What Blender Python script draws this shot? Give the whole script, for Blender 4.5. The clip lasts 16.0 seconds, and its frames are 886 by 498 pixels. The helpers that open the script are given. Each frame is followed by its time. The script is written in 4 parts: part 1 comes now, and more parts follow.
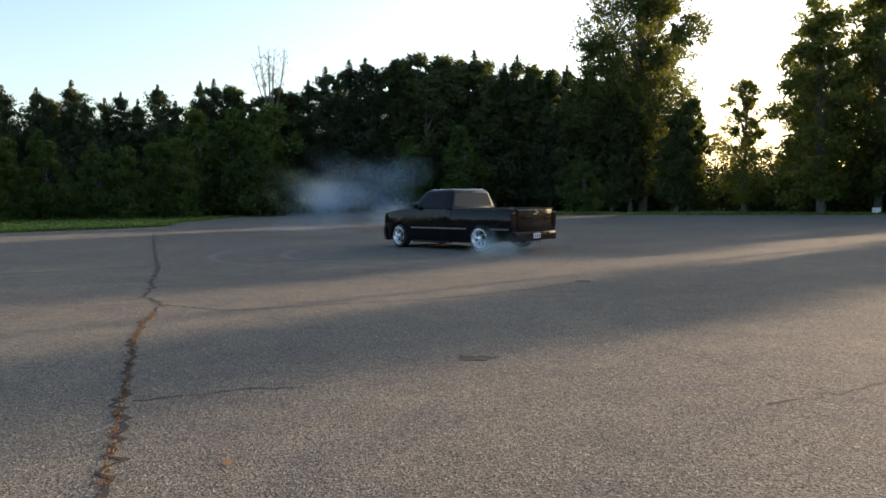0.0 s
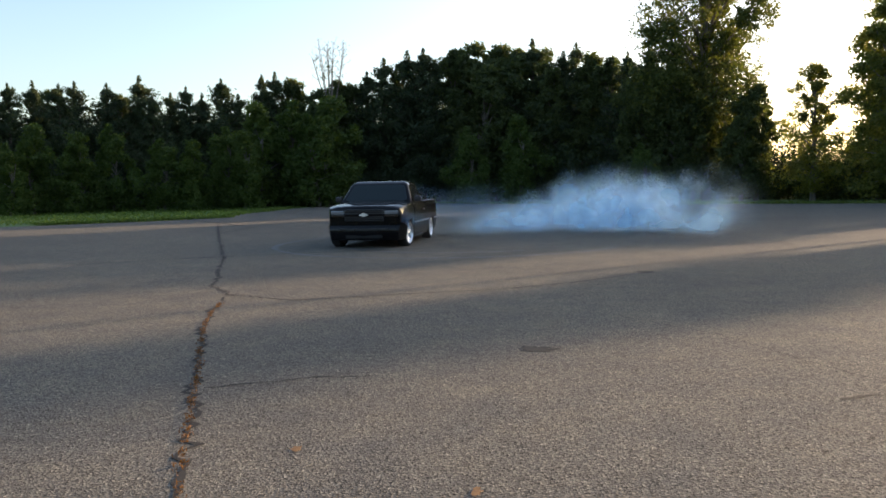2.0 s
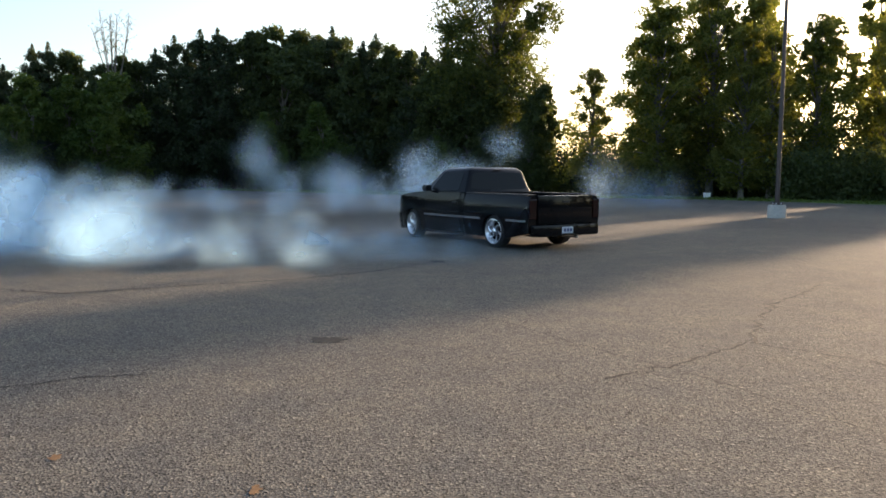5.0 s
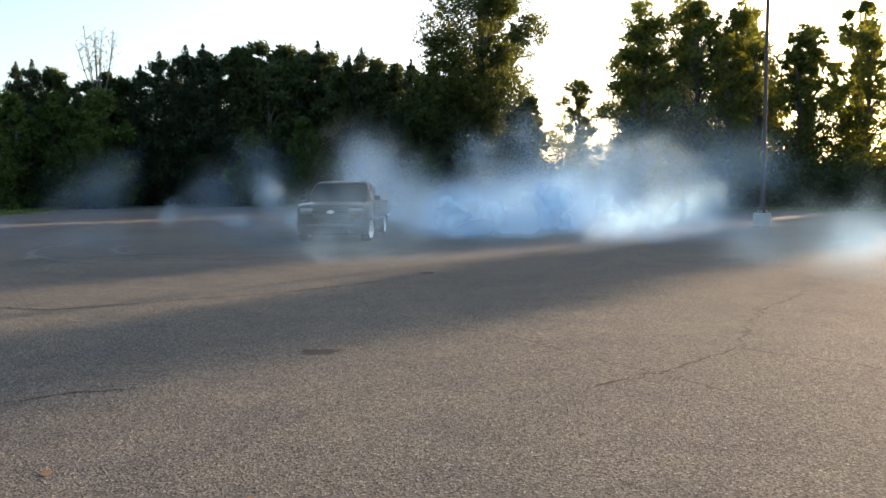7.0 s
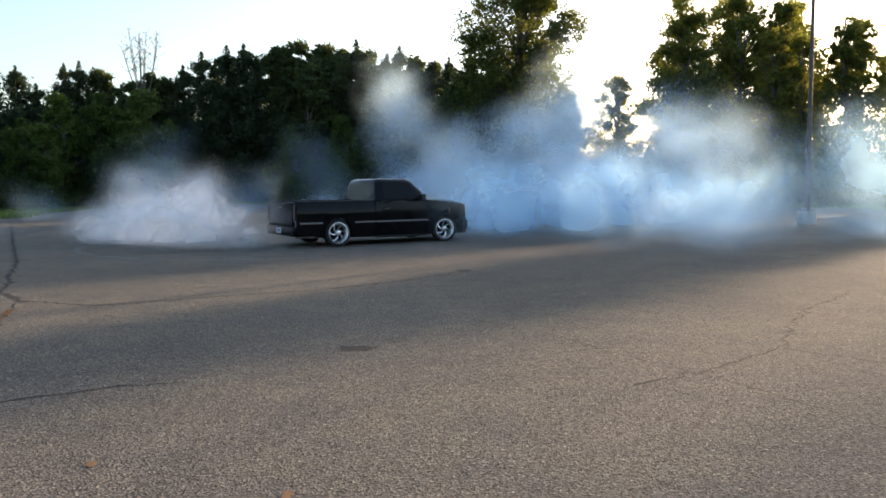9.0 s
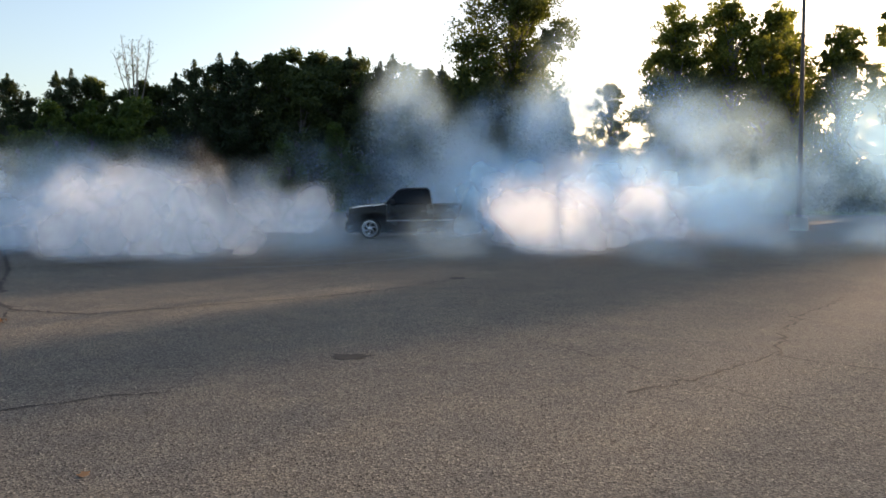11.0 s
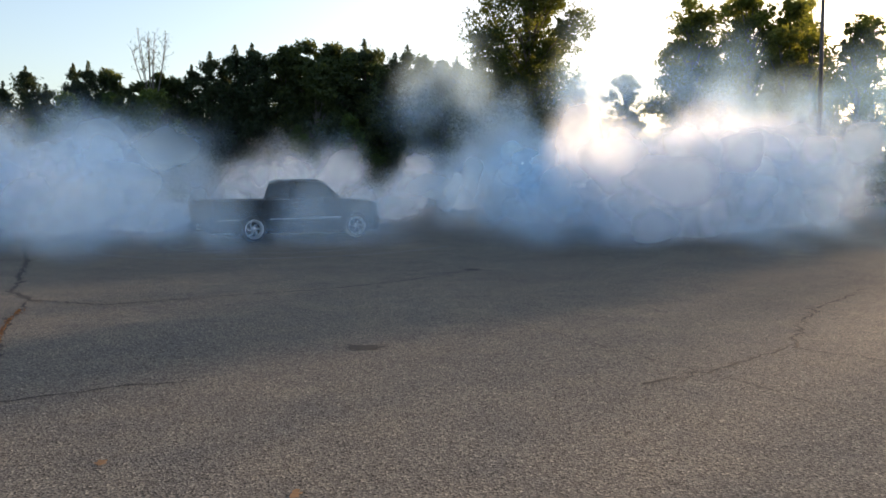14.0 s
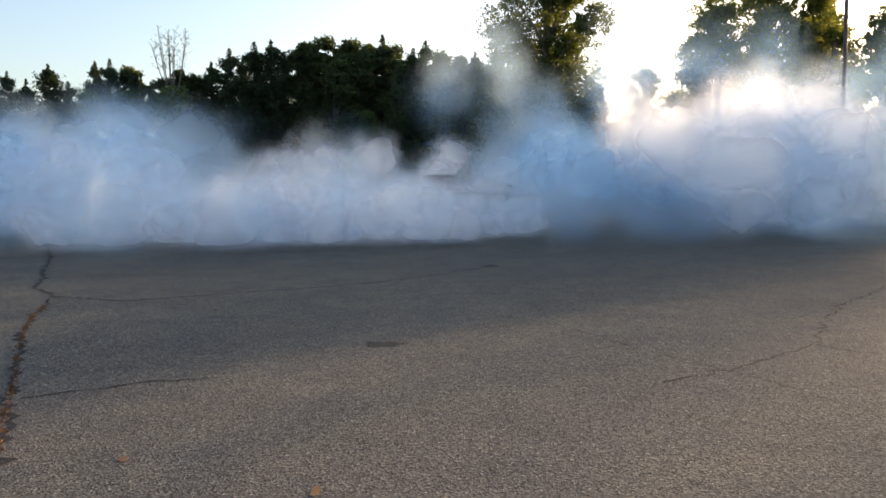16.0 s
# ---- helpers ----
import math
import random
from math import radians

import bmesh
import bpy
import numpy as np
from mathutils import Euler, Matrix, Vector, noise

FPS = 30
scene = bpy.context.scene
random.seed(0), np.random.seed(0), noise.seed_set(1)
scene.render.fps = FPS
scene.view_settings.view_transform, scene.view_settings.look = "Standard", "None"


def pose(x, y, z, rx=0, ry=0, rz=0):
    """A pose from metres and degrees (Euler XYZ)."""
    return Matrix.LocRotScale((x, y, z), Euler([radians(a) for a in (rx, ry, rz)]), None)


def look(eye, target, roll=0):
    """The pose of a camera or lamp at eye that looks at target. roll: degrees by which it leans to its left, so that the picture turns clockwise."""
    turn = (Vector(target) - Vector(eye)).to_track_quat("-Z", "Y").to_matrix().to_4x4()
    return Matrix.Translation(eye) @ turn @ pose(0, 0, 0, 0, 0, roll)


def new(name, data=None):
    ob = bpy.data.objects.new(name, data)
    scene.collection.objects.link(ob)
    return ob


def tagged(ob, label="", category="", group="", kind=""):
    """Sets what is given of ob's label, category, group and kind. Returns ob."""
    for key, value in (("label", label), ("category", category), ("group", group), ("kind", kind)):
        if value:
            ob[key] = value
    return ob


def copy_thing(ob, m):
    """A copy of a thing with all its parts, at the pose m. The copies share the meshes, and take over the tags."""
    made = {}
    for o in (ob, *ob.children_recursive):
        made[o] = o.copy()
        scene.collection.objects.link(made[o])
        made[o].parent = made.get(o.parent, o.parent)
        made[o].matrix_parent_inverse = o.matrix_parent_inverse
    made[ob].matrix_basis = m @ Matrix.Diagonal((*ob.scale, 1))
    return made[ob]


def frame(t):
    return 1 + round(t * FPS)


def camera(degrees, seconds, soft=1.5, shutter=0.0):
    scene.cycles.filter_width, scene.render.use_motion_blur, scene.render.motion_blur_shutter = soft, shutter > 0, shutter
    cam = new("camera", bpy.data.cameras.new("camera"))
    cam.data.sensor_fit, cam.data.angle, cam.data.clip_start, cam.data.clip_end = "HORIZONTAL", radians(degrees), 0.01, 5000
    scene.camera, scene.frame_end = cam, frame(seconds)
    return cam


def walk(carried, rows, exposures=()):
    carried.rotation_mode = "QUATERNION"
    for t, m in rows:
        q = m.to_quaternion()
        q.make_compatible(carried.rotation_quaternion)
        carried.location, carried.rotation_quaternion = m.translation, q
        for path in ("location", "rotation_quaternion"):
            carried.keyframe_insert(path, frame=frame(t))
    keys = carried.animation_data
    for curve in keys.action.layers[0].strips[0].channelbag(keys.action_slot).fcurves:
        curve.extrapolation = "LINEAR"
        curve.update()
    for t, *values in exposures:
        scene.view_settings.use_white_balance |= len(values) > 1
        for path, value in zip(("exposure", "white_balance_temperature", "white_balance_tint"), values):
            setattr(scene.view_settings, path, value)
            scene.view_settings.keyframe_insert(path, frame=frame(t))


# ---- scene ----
# ---------- camera ----------
cam = camera(59.17, 16.0, soft=1.6)
EXPOSURES = [(0.0, 1.3, 6350, 12), (9.2, 1.3, 6350, 12), (11.3, 0.96, 6500, 14), (16.0, 1.04, 6500, 14)]
PATH = [
    (0.0, pose(-0.008, 0.003, 1.451, 86.10, 0.69, 0.47)),
    (0.5, pose(-0.021, -0.005, 1.456, 85.82, 0.68, -0.21)),
    (1.0, pose(-0.016, 0.006, 1.455, 85.76, 0.84, 0.19)),
    (1.5, pose(-0.030, -0.011, 1.461, 85.67, 0.92, 1.13)),
    (2.0, pose(-0.049, -0.016, 1.460, 85.44, 1.05, 4.67)),
    (2.5, pose(-0.077, -0.008, 1.461, 85.16, 0.69, 6.01)),
    (3.0, pose(-0.102, -0.001, 1.457, 85.45, 0.43, 6.65)),
    (3.5, pose(-0.098, -0.008, 1.459, 84.82, 0.48, 6.55)),
    (4.0, pose(-0.042, 0.009, 1.458, 84.75, 0.42, 3.80)),
    (4.5, pose(0.029, 0.018, 1.447, 84.61, 0.07, -4.30)),
    (4.7, pose(0.039, 0.020, 1.465, 84.43, -0.55, -8.98)),
    (6.8, pose(0.027, -0.007, 1.443, 85.95, -0.05, -11.33)),
    (7.0, pose(0.020, 0.006, 1.442, 85.50, 0.30, -10.80)),
    (7.5, pose(0.025, -0.003, 1.437, 85.52, 0.60, -8.92)),
    (8.0, pose(0.025, 0.003, 1.439, 85.40, 0.56, -7.68)),
    (8.5, pose(0.028, -0.004, 1.446, 85.69, 0.43, -7.60)),
    (9.0, pose(0.025, 0.000, 1.439, 85.37, 0.40, -8.04)),
    (11.5, pose(0.021, -0.004, 1.447, 85.95, 0.48, -8.53)),
    (12.0, pose(0.026, -0.002, 1.447, 85.90, 0.45, -8.47)),
    (12.5, pose(0.026, -0.011, 1.442, 85.89, 0.57, -7.98)),
    (13.0, pose(0.020, -0.001, 1.447, 85.61, 0.68, -7.46)),
    (13.5, pose(0.020, 0.004, 1.442, 85.65, 0.62, -7.52)),
    (14.0, pose(0.027, 0.000, 1.441, 85.29, 0.52, -7.45)),
    (14.5, pose(0.031, -0.015, 1.442, 85.31, 0.47, -7.54)),
    (15.0, pose(0.013, 0.008, 1.445, 85.28, 0.40, -7.35)),
    (15.5, pose(0.022, 0.007, 1.441, 85.10, 0.54, -6.51)),
    (16.0, pose(0.023, 0.015, 1.450, 84.99, 0.68, -6.11)),
]
walk(cam, PATH, EXPOSURES)

# ---------- world, sun ----------
SUN_AZ, SUN_EL = 51.0, 11.8
world = bpy.data.worlds.new("evening_sky")
scene.world = world
world.use_nodes = True
wn = world.node_tree.nodes
sky = wn.new("ShaderNodeTexSky")
sky.sky_type = "NISHITA"
sky.sun_disc = False
sky.sun_elevation, sky.sun_rotation = radians(SUN_EL), radians(SUN_AZ)
sky.altitude, sky.air_density, sky.dust_density, sky.ozone_density = 200, 1.0, 2.6, 1.2
wn["Background"].inputs["Strength"].default_value = 0.15
world.node_tree.links.new(sky.outputs[0], wn["Background"].inputs["Color"])
sun = new("sun", bpy.data.lights.new("sun", "SUN"))
sun.data.energy, sun.data.angle, sun.data.color = 4.6, radians(1.0), (1.0, 0.72, 0.46)
_az, _el = radians(SUN_AZ), radians(SUN_EL)
SUN_WAY = Vector((math.sin(_az) * math.cos(_el), math.cos(_az) * math.cos(_el), math.sin(_el)))
sun.matrix_world = look(SUN_WAY * 90, (0, 0, 0))
scene.cycles.transparent_max_bounces = 200
scene.cycles.max_bounces, scene.cycles.diffuse_bounces, scene.cycles.transmission_bounces = 14, 10, 10


# ---------- materials ----------
class Nodes:
    """A small wrapper to write node materials in few lines."""

    def __init__(self, name):
        self.mat = bpy.data.materials.new(name)
        self.mat.use_nodes = True
        self.tree = self.mat.node_tree
        self.bsdf = self.tree.nodes["Principled BSDF"]
        self.out = self.tree.nodes["Material Output"]

    def add(self, kind, **values):
        n = self.tree.nodes.new("ShaderNode" + kind)
        for k, v in values.items():
            if k in n.inputs:
                n.inputs[k].default_value = v
        return n

    def link(self, a, b):
        self.tree.links.new(a, b)

    def coords(self, which="Object"):
        return self.add("TexCoord").outputs[which]

    def noise(self, scale, detail=4.0, rough=0.55, vec=None):
        n = self.add("TexNoise", Scale=scale, Detail=detail, Roughness=rough)
        self.link(vec if vec is not None else self.coords(), n.inputs["Vector"])
        return n.outputs["Fac"]

    def ramp(self, fac, stops):
        n = self.add("ValToRGB")
        e = n.color_ramp.elements
        while len(e) < len(stops):
            e.new(0.5)
        for i, (p, c) in enumerate(stops):
            e[i].position = p
            e[i].color = (*c, 1) if len(c) == 3 else c
        self.link(fac, n.inputs["Fac"])
        return n.outputs["Color"]

    def math(self, op, a, b):
        n = self.add("Math")
        n.operation = op
        for i, v in enumerate((a, b)):
            if isinstance(v, (int, float)):
                n.inputs[i].default_value = v
            else:
                self.link(v, n.inputs[i])
        return n.outputs[0]

    def mix(self, fac, a, b, blend="MIX"):
        n = self.add("MixRGB")
        n.blend_type = blend
        for i, v in enumerate((fac, a, b)):
            if isinstance(v, (int, float)):
                n.inputs[i].default_value = v
            elif isinstance(v, tuple):
                n.inputs[i].default_value = (*v, 1)
            else:
                self.link(v, n.inputs[i])
        return n.outputs[0]

    def bump(self, height, strength, distance):
        n = self.add("Bump", Strength=strength, Distance=distance)
        self.link(height, n.inputs["Height"])
        self.link(n.outputs[0], self.bsdf.inputs["Normal"])

    def colour(self, v):
        if isinstance(v, tuple):
            self.bsdf.inputs["Base Color"].default_value = (*v, 1)
        else:
            self.link(v, self.bsdf.inputs["Base Color"])

    def set(self, **values):
        for k, v in values.items():
            self.bsdf.inputs[k.replace("_", " ")].default_value = v
        return self


def plain(name, colour, rough, metal=0.0, grain=0.0, scale=40.0):
    """Colour with a fine and a coarse variation."""
    n = Nodes(name)
    if grain:
        f = n.mix(0.5, n.noise(scale, 5), n.noise(scale * 0.13, 3))
        lo = tuple(c * (1 - grain) for c in colour)
        hi = tuple(min(1, c * (1 + grain)) for c in colour)
        n.colour(n.ramp(f, [(0.3, lo), (0.7, hi)]))
        n.bump(f, 0.15, 0.004)
    else:
        n.colour(colour)
    n.set(Roughness=rough, Metallic=metal)
    return n.mat


def asphalt_material():
    n = Nodes("asphalt")
    vec = n.coords()
    cell = n.add("TexVoronoi", Scale=85.0)
    n.link(vec, cell.inputs["Vector"])
    stone = n.ramp(cell.outputs["Color"], [(0.0, (0.035, 0.034, 0.032)), (0.3, (0.095, 0.09, 0.081)), (0.6, (0.155, 0.146, 0.129)), (0.85, (0.22, 0.206, 0.177)), (1.0, (0.42, 0.39, 0.325))])
    stains = n.ramp(n.noise(0.16, 6, 0.6), [(0.3, (0.8, 0.8, 0.82)), (0.7, (1.12, 1.1, 1.06))])
    wear = n.ramp(n.noise(1.7, 5, 0.6), [(0.3, (0.84, 0.85, 0.87)), (0.5, (1.0, 0.98, 0.95)), (0.72, (1.14, 1.09, 1.0))])
    col = n.mix(1.0, n.mix(1.0, stone, stains, "MULTIPLY"), wear, "MULTIPLY")
    n.colour(col)
    h = n.math("ADD", n.math("MULTIPLY", cell.outputs["Distance"], 1.0), n.math("MULTIPLY", n.noise(30, 4), 0.6))
    n.bump(h, 0.4, 0.009)
    n.set(Roughness=0.95)
    n.bsdf.inputs["Specular IOR Level"].default_value = 0.08
    return n.mat


def grass_material():
    n = Nodes("grass_ground")
    f = n.mix(0.5, n.noise(3.0, 6, 0.7), n.noise(0.2, 4))
    n.colour(n.ramp(f, [(0.3, (0.06, 0.1, 0.02)), (0.55, (0.11, 0.18, 0.038)), (0.75, (0.19, 0.22, 0.07))]))
    n.bump(n.noise(9, 6, 0.7), 0.8, 0.05)
    n.set(Roughness=0.9)
    return n.mat


def leaf_material(name, dark, light, glow=0.5):
    """Leaves: diffuse with light passing through, tint varied leaf by leaf."""
    n = Nodes(name)
    g = n.add("NewGeometry")
    oi = n.add("ObjectInfo")
    f = n.math("ADD", n.math("MULTIPLY", g.outputs["Random Per Island"], 0.7), n.math("MULTIPLY", oi.outputs["Random"], 0.3))
    col = n.ramp(f, [(0.1, dark), (0.9, light)])
    n.colour(col)
    n.set(Roughness=0.6)
    n.bsdf.inputs["Specular IOR Level"].default_value = 0.25
    tr = n.add("BsdfTranslucent")
    n.link(n.mix(1.0, col, (1.5, 1.35, 0.5), "MULTIPLY"), tr.inputs["Color"])
    mx = n.add("MixShader", Fac=glow)
    n.link(n.bsdf.outputs[0], mx.inputs[1])
    n.link(tr.outputs[0], mx.inputs[2])
    n.link(mx.outputs[0], n.out.inputs["Surface"])
    return n.mat


def bark_material(name, a, b):
    n = Nodes(name)
    mp = n.add("Mapping")
    mp.inputs["Scale"].default_value = (6, 6, 1.2)
    n.link(n.coords(), mp.inputs["Vector"])
    f = n.noise(3, 6, 0.65, mp.outputs[0])
    n.colour(n.ramp(f, [(0.3, a), (0.7, b)]))
    n.bump(f, 0.8, 0.03)
    n.set(Roughness=0.9)
    return n.mat


def smoke_material(name, density, tint=(0.7, 0.84, 1.0)):
    """White tyre smoke: thick through the middle of a puff, thinning out to nothing before its rim along a billowy, noisy line."""
    n = Nodes(name)
    n.tree.nodes.remove(n.bsdf)
    tc = n.add("TexCoord")
    oi = n.add("ObjectInfo")
    shift = n.add("VectorMath")
    shift.operation = "ADD"
    n.link(tc.outputs["Object"], shift.inputs[0])
    n.link(n.math("MULTIPLY", oi.outputs["Random"], 37.0), shift.inputs[1])
    sep = n.add("SeparateXYZ")
    n.link(tc.outputs["Object"], sep.inputs[0])
    across = n.math("SQRT", n.math("ADD", n.math("MULTIPLY", sep.outputs["X"], sep.outputs["X"]), n.math("MULTIPLY", sep.outputs["Z"], sep.outputs["Z"])), 0.0)
    billow = n.math("MULTIPLY", n.math("SUBTRACT", n.noise(1.5, 1.5, 0.5, shift.outputs[0]), 0.5), 1.15)
    wisp = n.math("MULTIPLY", n.math("SUBTRACT", n.noise(3.6, 3.0, 0.55, shift.outputs[0]), 0.5), 0.45)
    r = n.math("ADD", across, n.math("ADD", billow, wisp))
    fall = n.add("MapRange")
    fall.interpolation_type = "SMOOTHERSTEP"
    n.link(r, fall.inputs["Value"])
    for k, v in (("From Min", -0.15), ("From Max", 0.8), ("To Min", 1.0), ("To Max", 0.0)):
        fall.inputs[k].default_value = v
    rim = n.add("MapRange")
    rim.interpolation_type = "SMOOTHSTEP"
    n.link(across, rim.inputs["Value"])
    for k, v in (("From Min", 0.25), ("From Max", 0.9), ("To Min", 1.0), ("To Max", 0.0)):
        rim.inputs[k].default_value = v
    place = n.add("SeparateXYZ")
    n.link(n.add("NewGeometry").outputs["Position"], place.inputs[0])
    low = n.add("MapRange")
    low.interpolation_type = "SMOOTHSTEP"
    n.link(place.outputs["Z"], low.inputs["Value"])
    for k, v in (("From Min", 0.0), ("From Max", 0.3), ("To Min", 0.0), ("To Max", 1.0)):
        low.inputs[k].default_value = v
    a = n.math("MULTIPLY", n.math("MULTIPLY", fall.outputs[0], rim.outputs[0]), n.math("MULTIPLY", low.outputs[0], density))
    tr = n.add("BsdfTransparent")
    df = n.add("BsdfDiffuse")
    df.inputs["Color"].default_value = (*tint, 1)
    tl = n.add("BsdfTranslucent")
    tl.inputs["Color"].default_value = (*tint, 1)
    both = n.add("MixShader", Fac=0.78)
    n.link(df.outputs[0], both.inputs[1])
    n.link(tl.outputs[0], both.inputs[2])
    mx = n.add("MixShader")
    n.link(a, mx.inputs[0])
    n.link(tr.outputs[0], mx.inputs[1])
    n.link(both.outputs[0], mx.inputs[2])
    n.link(mx.outputs[0], n.out.inputs["Surface"])
    return n.mat


ASPHALT = asphalt_material()
GRASS = grass_material()
CRACK = plain("crack_dirt", (0.013, 0.011, 0.01), 0.95, grain=0.5, scale=30)
DRY_WEED = leaf_material("dry_weed", (0.08, 0.04, 0.02), (0.24, 0.12, 0.05), 0.3)
GRASS_BLADE = leaf_material("grass_blade", (0.06, 0.11, 0.02), (0.15, 0.21, 0.055), 0.45)
TAR = plain("tar_patch", (0.012, 0.012, 0.012), 0.95, grain=0.4, scale=25)
RUST = plain("rusty_stain", (0.2, 0.105, 0.04), 0.9, grain=0.5, scale=30)
RUBBER_MARK = plain("rubber_mark", (0.07, 0.068, 0.066), 0.7, grain=0.4, scale=12)
CONCRETE = plain("concrete", (0.46, 0.43, 0.38), 0.85, grain=0.2, scale=14)
POLE_PAINT = plain("brown_pole_paint", (0.07, 0.05, 0.045), 0.5, grain=0.2, scale=20)
WHITE_BOX = plain("white_box_paint", (0.7, 0.7, 0.68), 0.6, grain=0.1, scale=10)
PINE_BARK = bark_material("pine_bark", (0.035, 0.025, 0.02), (0.12, 0.09, 0.07))
GREY_BARK = bark_material("grey_bark", (0.05, 0.045, 0.04), (0.2, 0.18, 0.15))
PINE_LEAF = leaf_material("pine_needles", (0.026, 0.042, 0.025), (0.064, 0.088, 0.042), 0.3)
BROAD_LEAF = leaf_material("broad_leaves", (0.038, 0.056, 0.026), (0.092, 0.12, 0.048), 0.45)
YOUNG_LEAF = leaf_material("young_leaves", (0.045, 0.08, 0.02), (0.09, 0.13, 0.035), 0.45)
# lighter, yellower leaf colour that adds to the backlight of the low sun
SUNLIT_LEAF = leaf_material("sunlit_leaf_tint", (0.08, 0.105, 0.034), (0.19, 0.205, 0.07), 0.66)
COTTONWOOD_LEAF = leaf_material("cottonwood_leaves", (0.035, 0.055, 0.02), (0.11, 0.13, 0.04), 0.5)
# leaf colour darkened to carry the shade deep inside the woods
SHADED_WOOD = leaf_material("shaded_wood_leaves", (0.012, 0.02, 0.008), (0.03, 0.045, 0.016), 0.15)
_paint = Nodes("black_car_paint")
_paint.colour(_paint.ramp(_paint.noise(2.0, 4), [(0.3, (0.003, 0.003, 0.004)), (0.7, (0.006, 0.006, 0.007))]))
_paint.set(Roughness=0.5, Specular_IOR_Level=0.02, Coat_Weight=1.0, Coat_IOR=1.3, Coat_Roughness=0.02)
PAINT = _paint.mat
CHROME = plain("polished_metal", (0.86, 0.86, 0.88), 0.3, 1.0)
DARK_TRIM = plain("black_plastic", (0.014, 0.014, 0.015), 0.5, grain=0.2, scale=60)
TYRE = plain("tyre_rubber", (0.018, 0.018, 0.018), 0.8, grain=0.3, scale=50)
UNDERSIDE = plain("dark_underside", (0.01, 0.01, 0.01), 0.9)
_glass = Nodes("tinted_glass")
_glass.colour((0.012, 0.014, 0.016))
_glass.set(Roughness=0.03, Specular_IOR_Level=0.14)
TINT = _glass.mat
_screen = Nodes("windscreen_glass")
_screen.colour((0.02, 0.028, 0.03))
_screen.set(Roughness=0.03, Specular_IOR_Level=0.32)
SCREEN = _screen.mat
LENS = plain("headlight_lens", (0.2, 0.21, 0.22), 0.1, 0.2)
RED_LENS = plain("tail_light_lens", (0.016, 0.003, 0.003), 0.12)
AMBER = plain("amber_lens", (0.03, 0.018, 0.01), 0.3)
MOULDING = plain("grey_moulding", (0.34, 0.34, 0.36), 0.3, 0.8)
PLATE = plain("plate_white", (0.55, 0.58, 0.62), 0.5)
PLATE_INK = plain("plate_ink", (0.03, 0.05, 0.15), 0.5)
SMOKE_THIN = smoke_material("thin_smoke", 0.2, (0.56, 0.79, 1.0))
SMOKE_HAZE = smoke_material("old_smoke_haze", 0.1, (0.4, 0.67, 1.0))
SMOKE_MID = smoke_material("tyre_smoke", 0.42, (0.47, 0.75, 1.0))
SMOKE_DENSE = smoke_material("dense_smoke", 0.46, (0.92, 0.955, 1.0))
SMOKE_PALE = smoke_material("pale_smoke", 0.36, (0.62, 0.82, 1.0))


# ---------- mesh helpers ----------
def mesh_of(name, verts, faces, material, smooth=False):
    me = bpy.data.meshes.new(name)
    me.from_pydata([tuple(v) for v in verts], [], [tuple(f) for f in faces])
    me.materials.append(material)
    if smooth:
        me.polygons.foreach_set("use_smooth", [True] * len(me.polygons))
    me.update()
    return me


def part(name, bm, material, parent=None, label="", smooth=False):
    bmesh.ops.recalc_face_normals(bm, faces=bm.faces)
    me = bpy.data.meshes.new(name)
    bm.to_mesh(me)
    bm.free()
    me.materials.append(material)
    if smooth:
        me.polygons.foreach_set("use_smooth", [True] * len(me.polygons))
        me.set_sharp_from_angle(angle=radians(38))
    ob = new(name, me)
    if parent is not None:
        ob.parent = parent
    if label:
        tagged(ob, label)
    return ob


def box(bm, x0, x1, y0, y1, z0, z1, bevel=0.0, seg=2):
    vs = [bm.verts.new((x, y, z)) for x in (x0, x1) for y in (y0, y1) for z in (z0, z1)]
    fs = [bm.faces.new([vs[i] for i in f]) for f in ((0, 1, 3, 2), (4, 6, 7, 5), (0, 4, 5, 1), (2, 3, 7, 6), (0, 2, 6, 4), (1, 5, 7, 3))]
    if bevel:
        bmesh.ops.bevel(bm, geom=list({e for f in fs for e in f.edges}), offset=bevel, segments=seg, affect="EDGES", profile=0.6)
    return bm


def prism(bm, profile, y0, y1):
    """A side profile (x, z) drawn through from y0 to y1."""
    a = [bm.verts.new((x, y0, z)) for x, z in profile]
    b = [bm.verts.new((x, y1, z)) for x, z in profile]
    bm.faces.new(a)
    bm.faces.new(b[::-1])
    k = len(profile)
    for i in range(k):
        bm.faces.new((a[i], b[i], b[(i + 1) % k], a[(i + 1) % k]))
    return bm


def arc(cx, cz, r, a0, a1, k):
    return [(cx + r * math.cos(radians(a0 + (a1 - a0) * i / k)), cz + r * math.sin(radians(a0 + (a1 - a0) * i / k))) for i in range(k + 1)]


def lathe(bm, rings, k=28):
    """Rings of (y, radius) turned about the y axis."""
    loops = [[bm.verts.new((r * math.cos(2 * math.pi * i / k), y, r * math.sin(2 * math.pi * i / k))) for i in range(k)] for y, r in rings]
    for a, b in zip(loops, loops[1:]):
        for i in range(k):
            bm.faces.new((a[i], a[(i + 1) % k], b[(i + 1) % k], b[i]))
    return loops


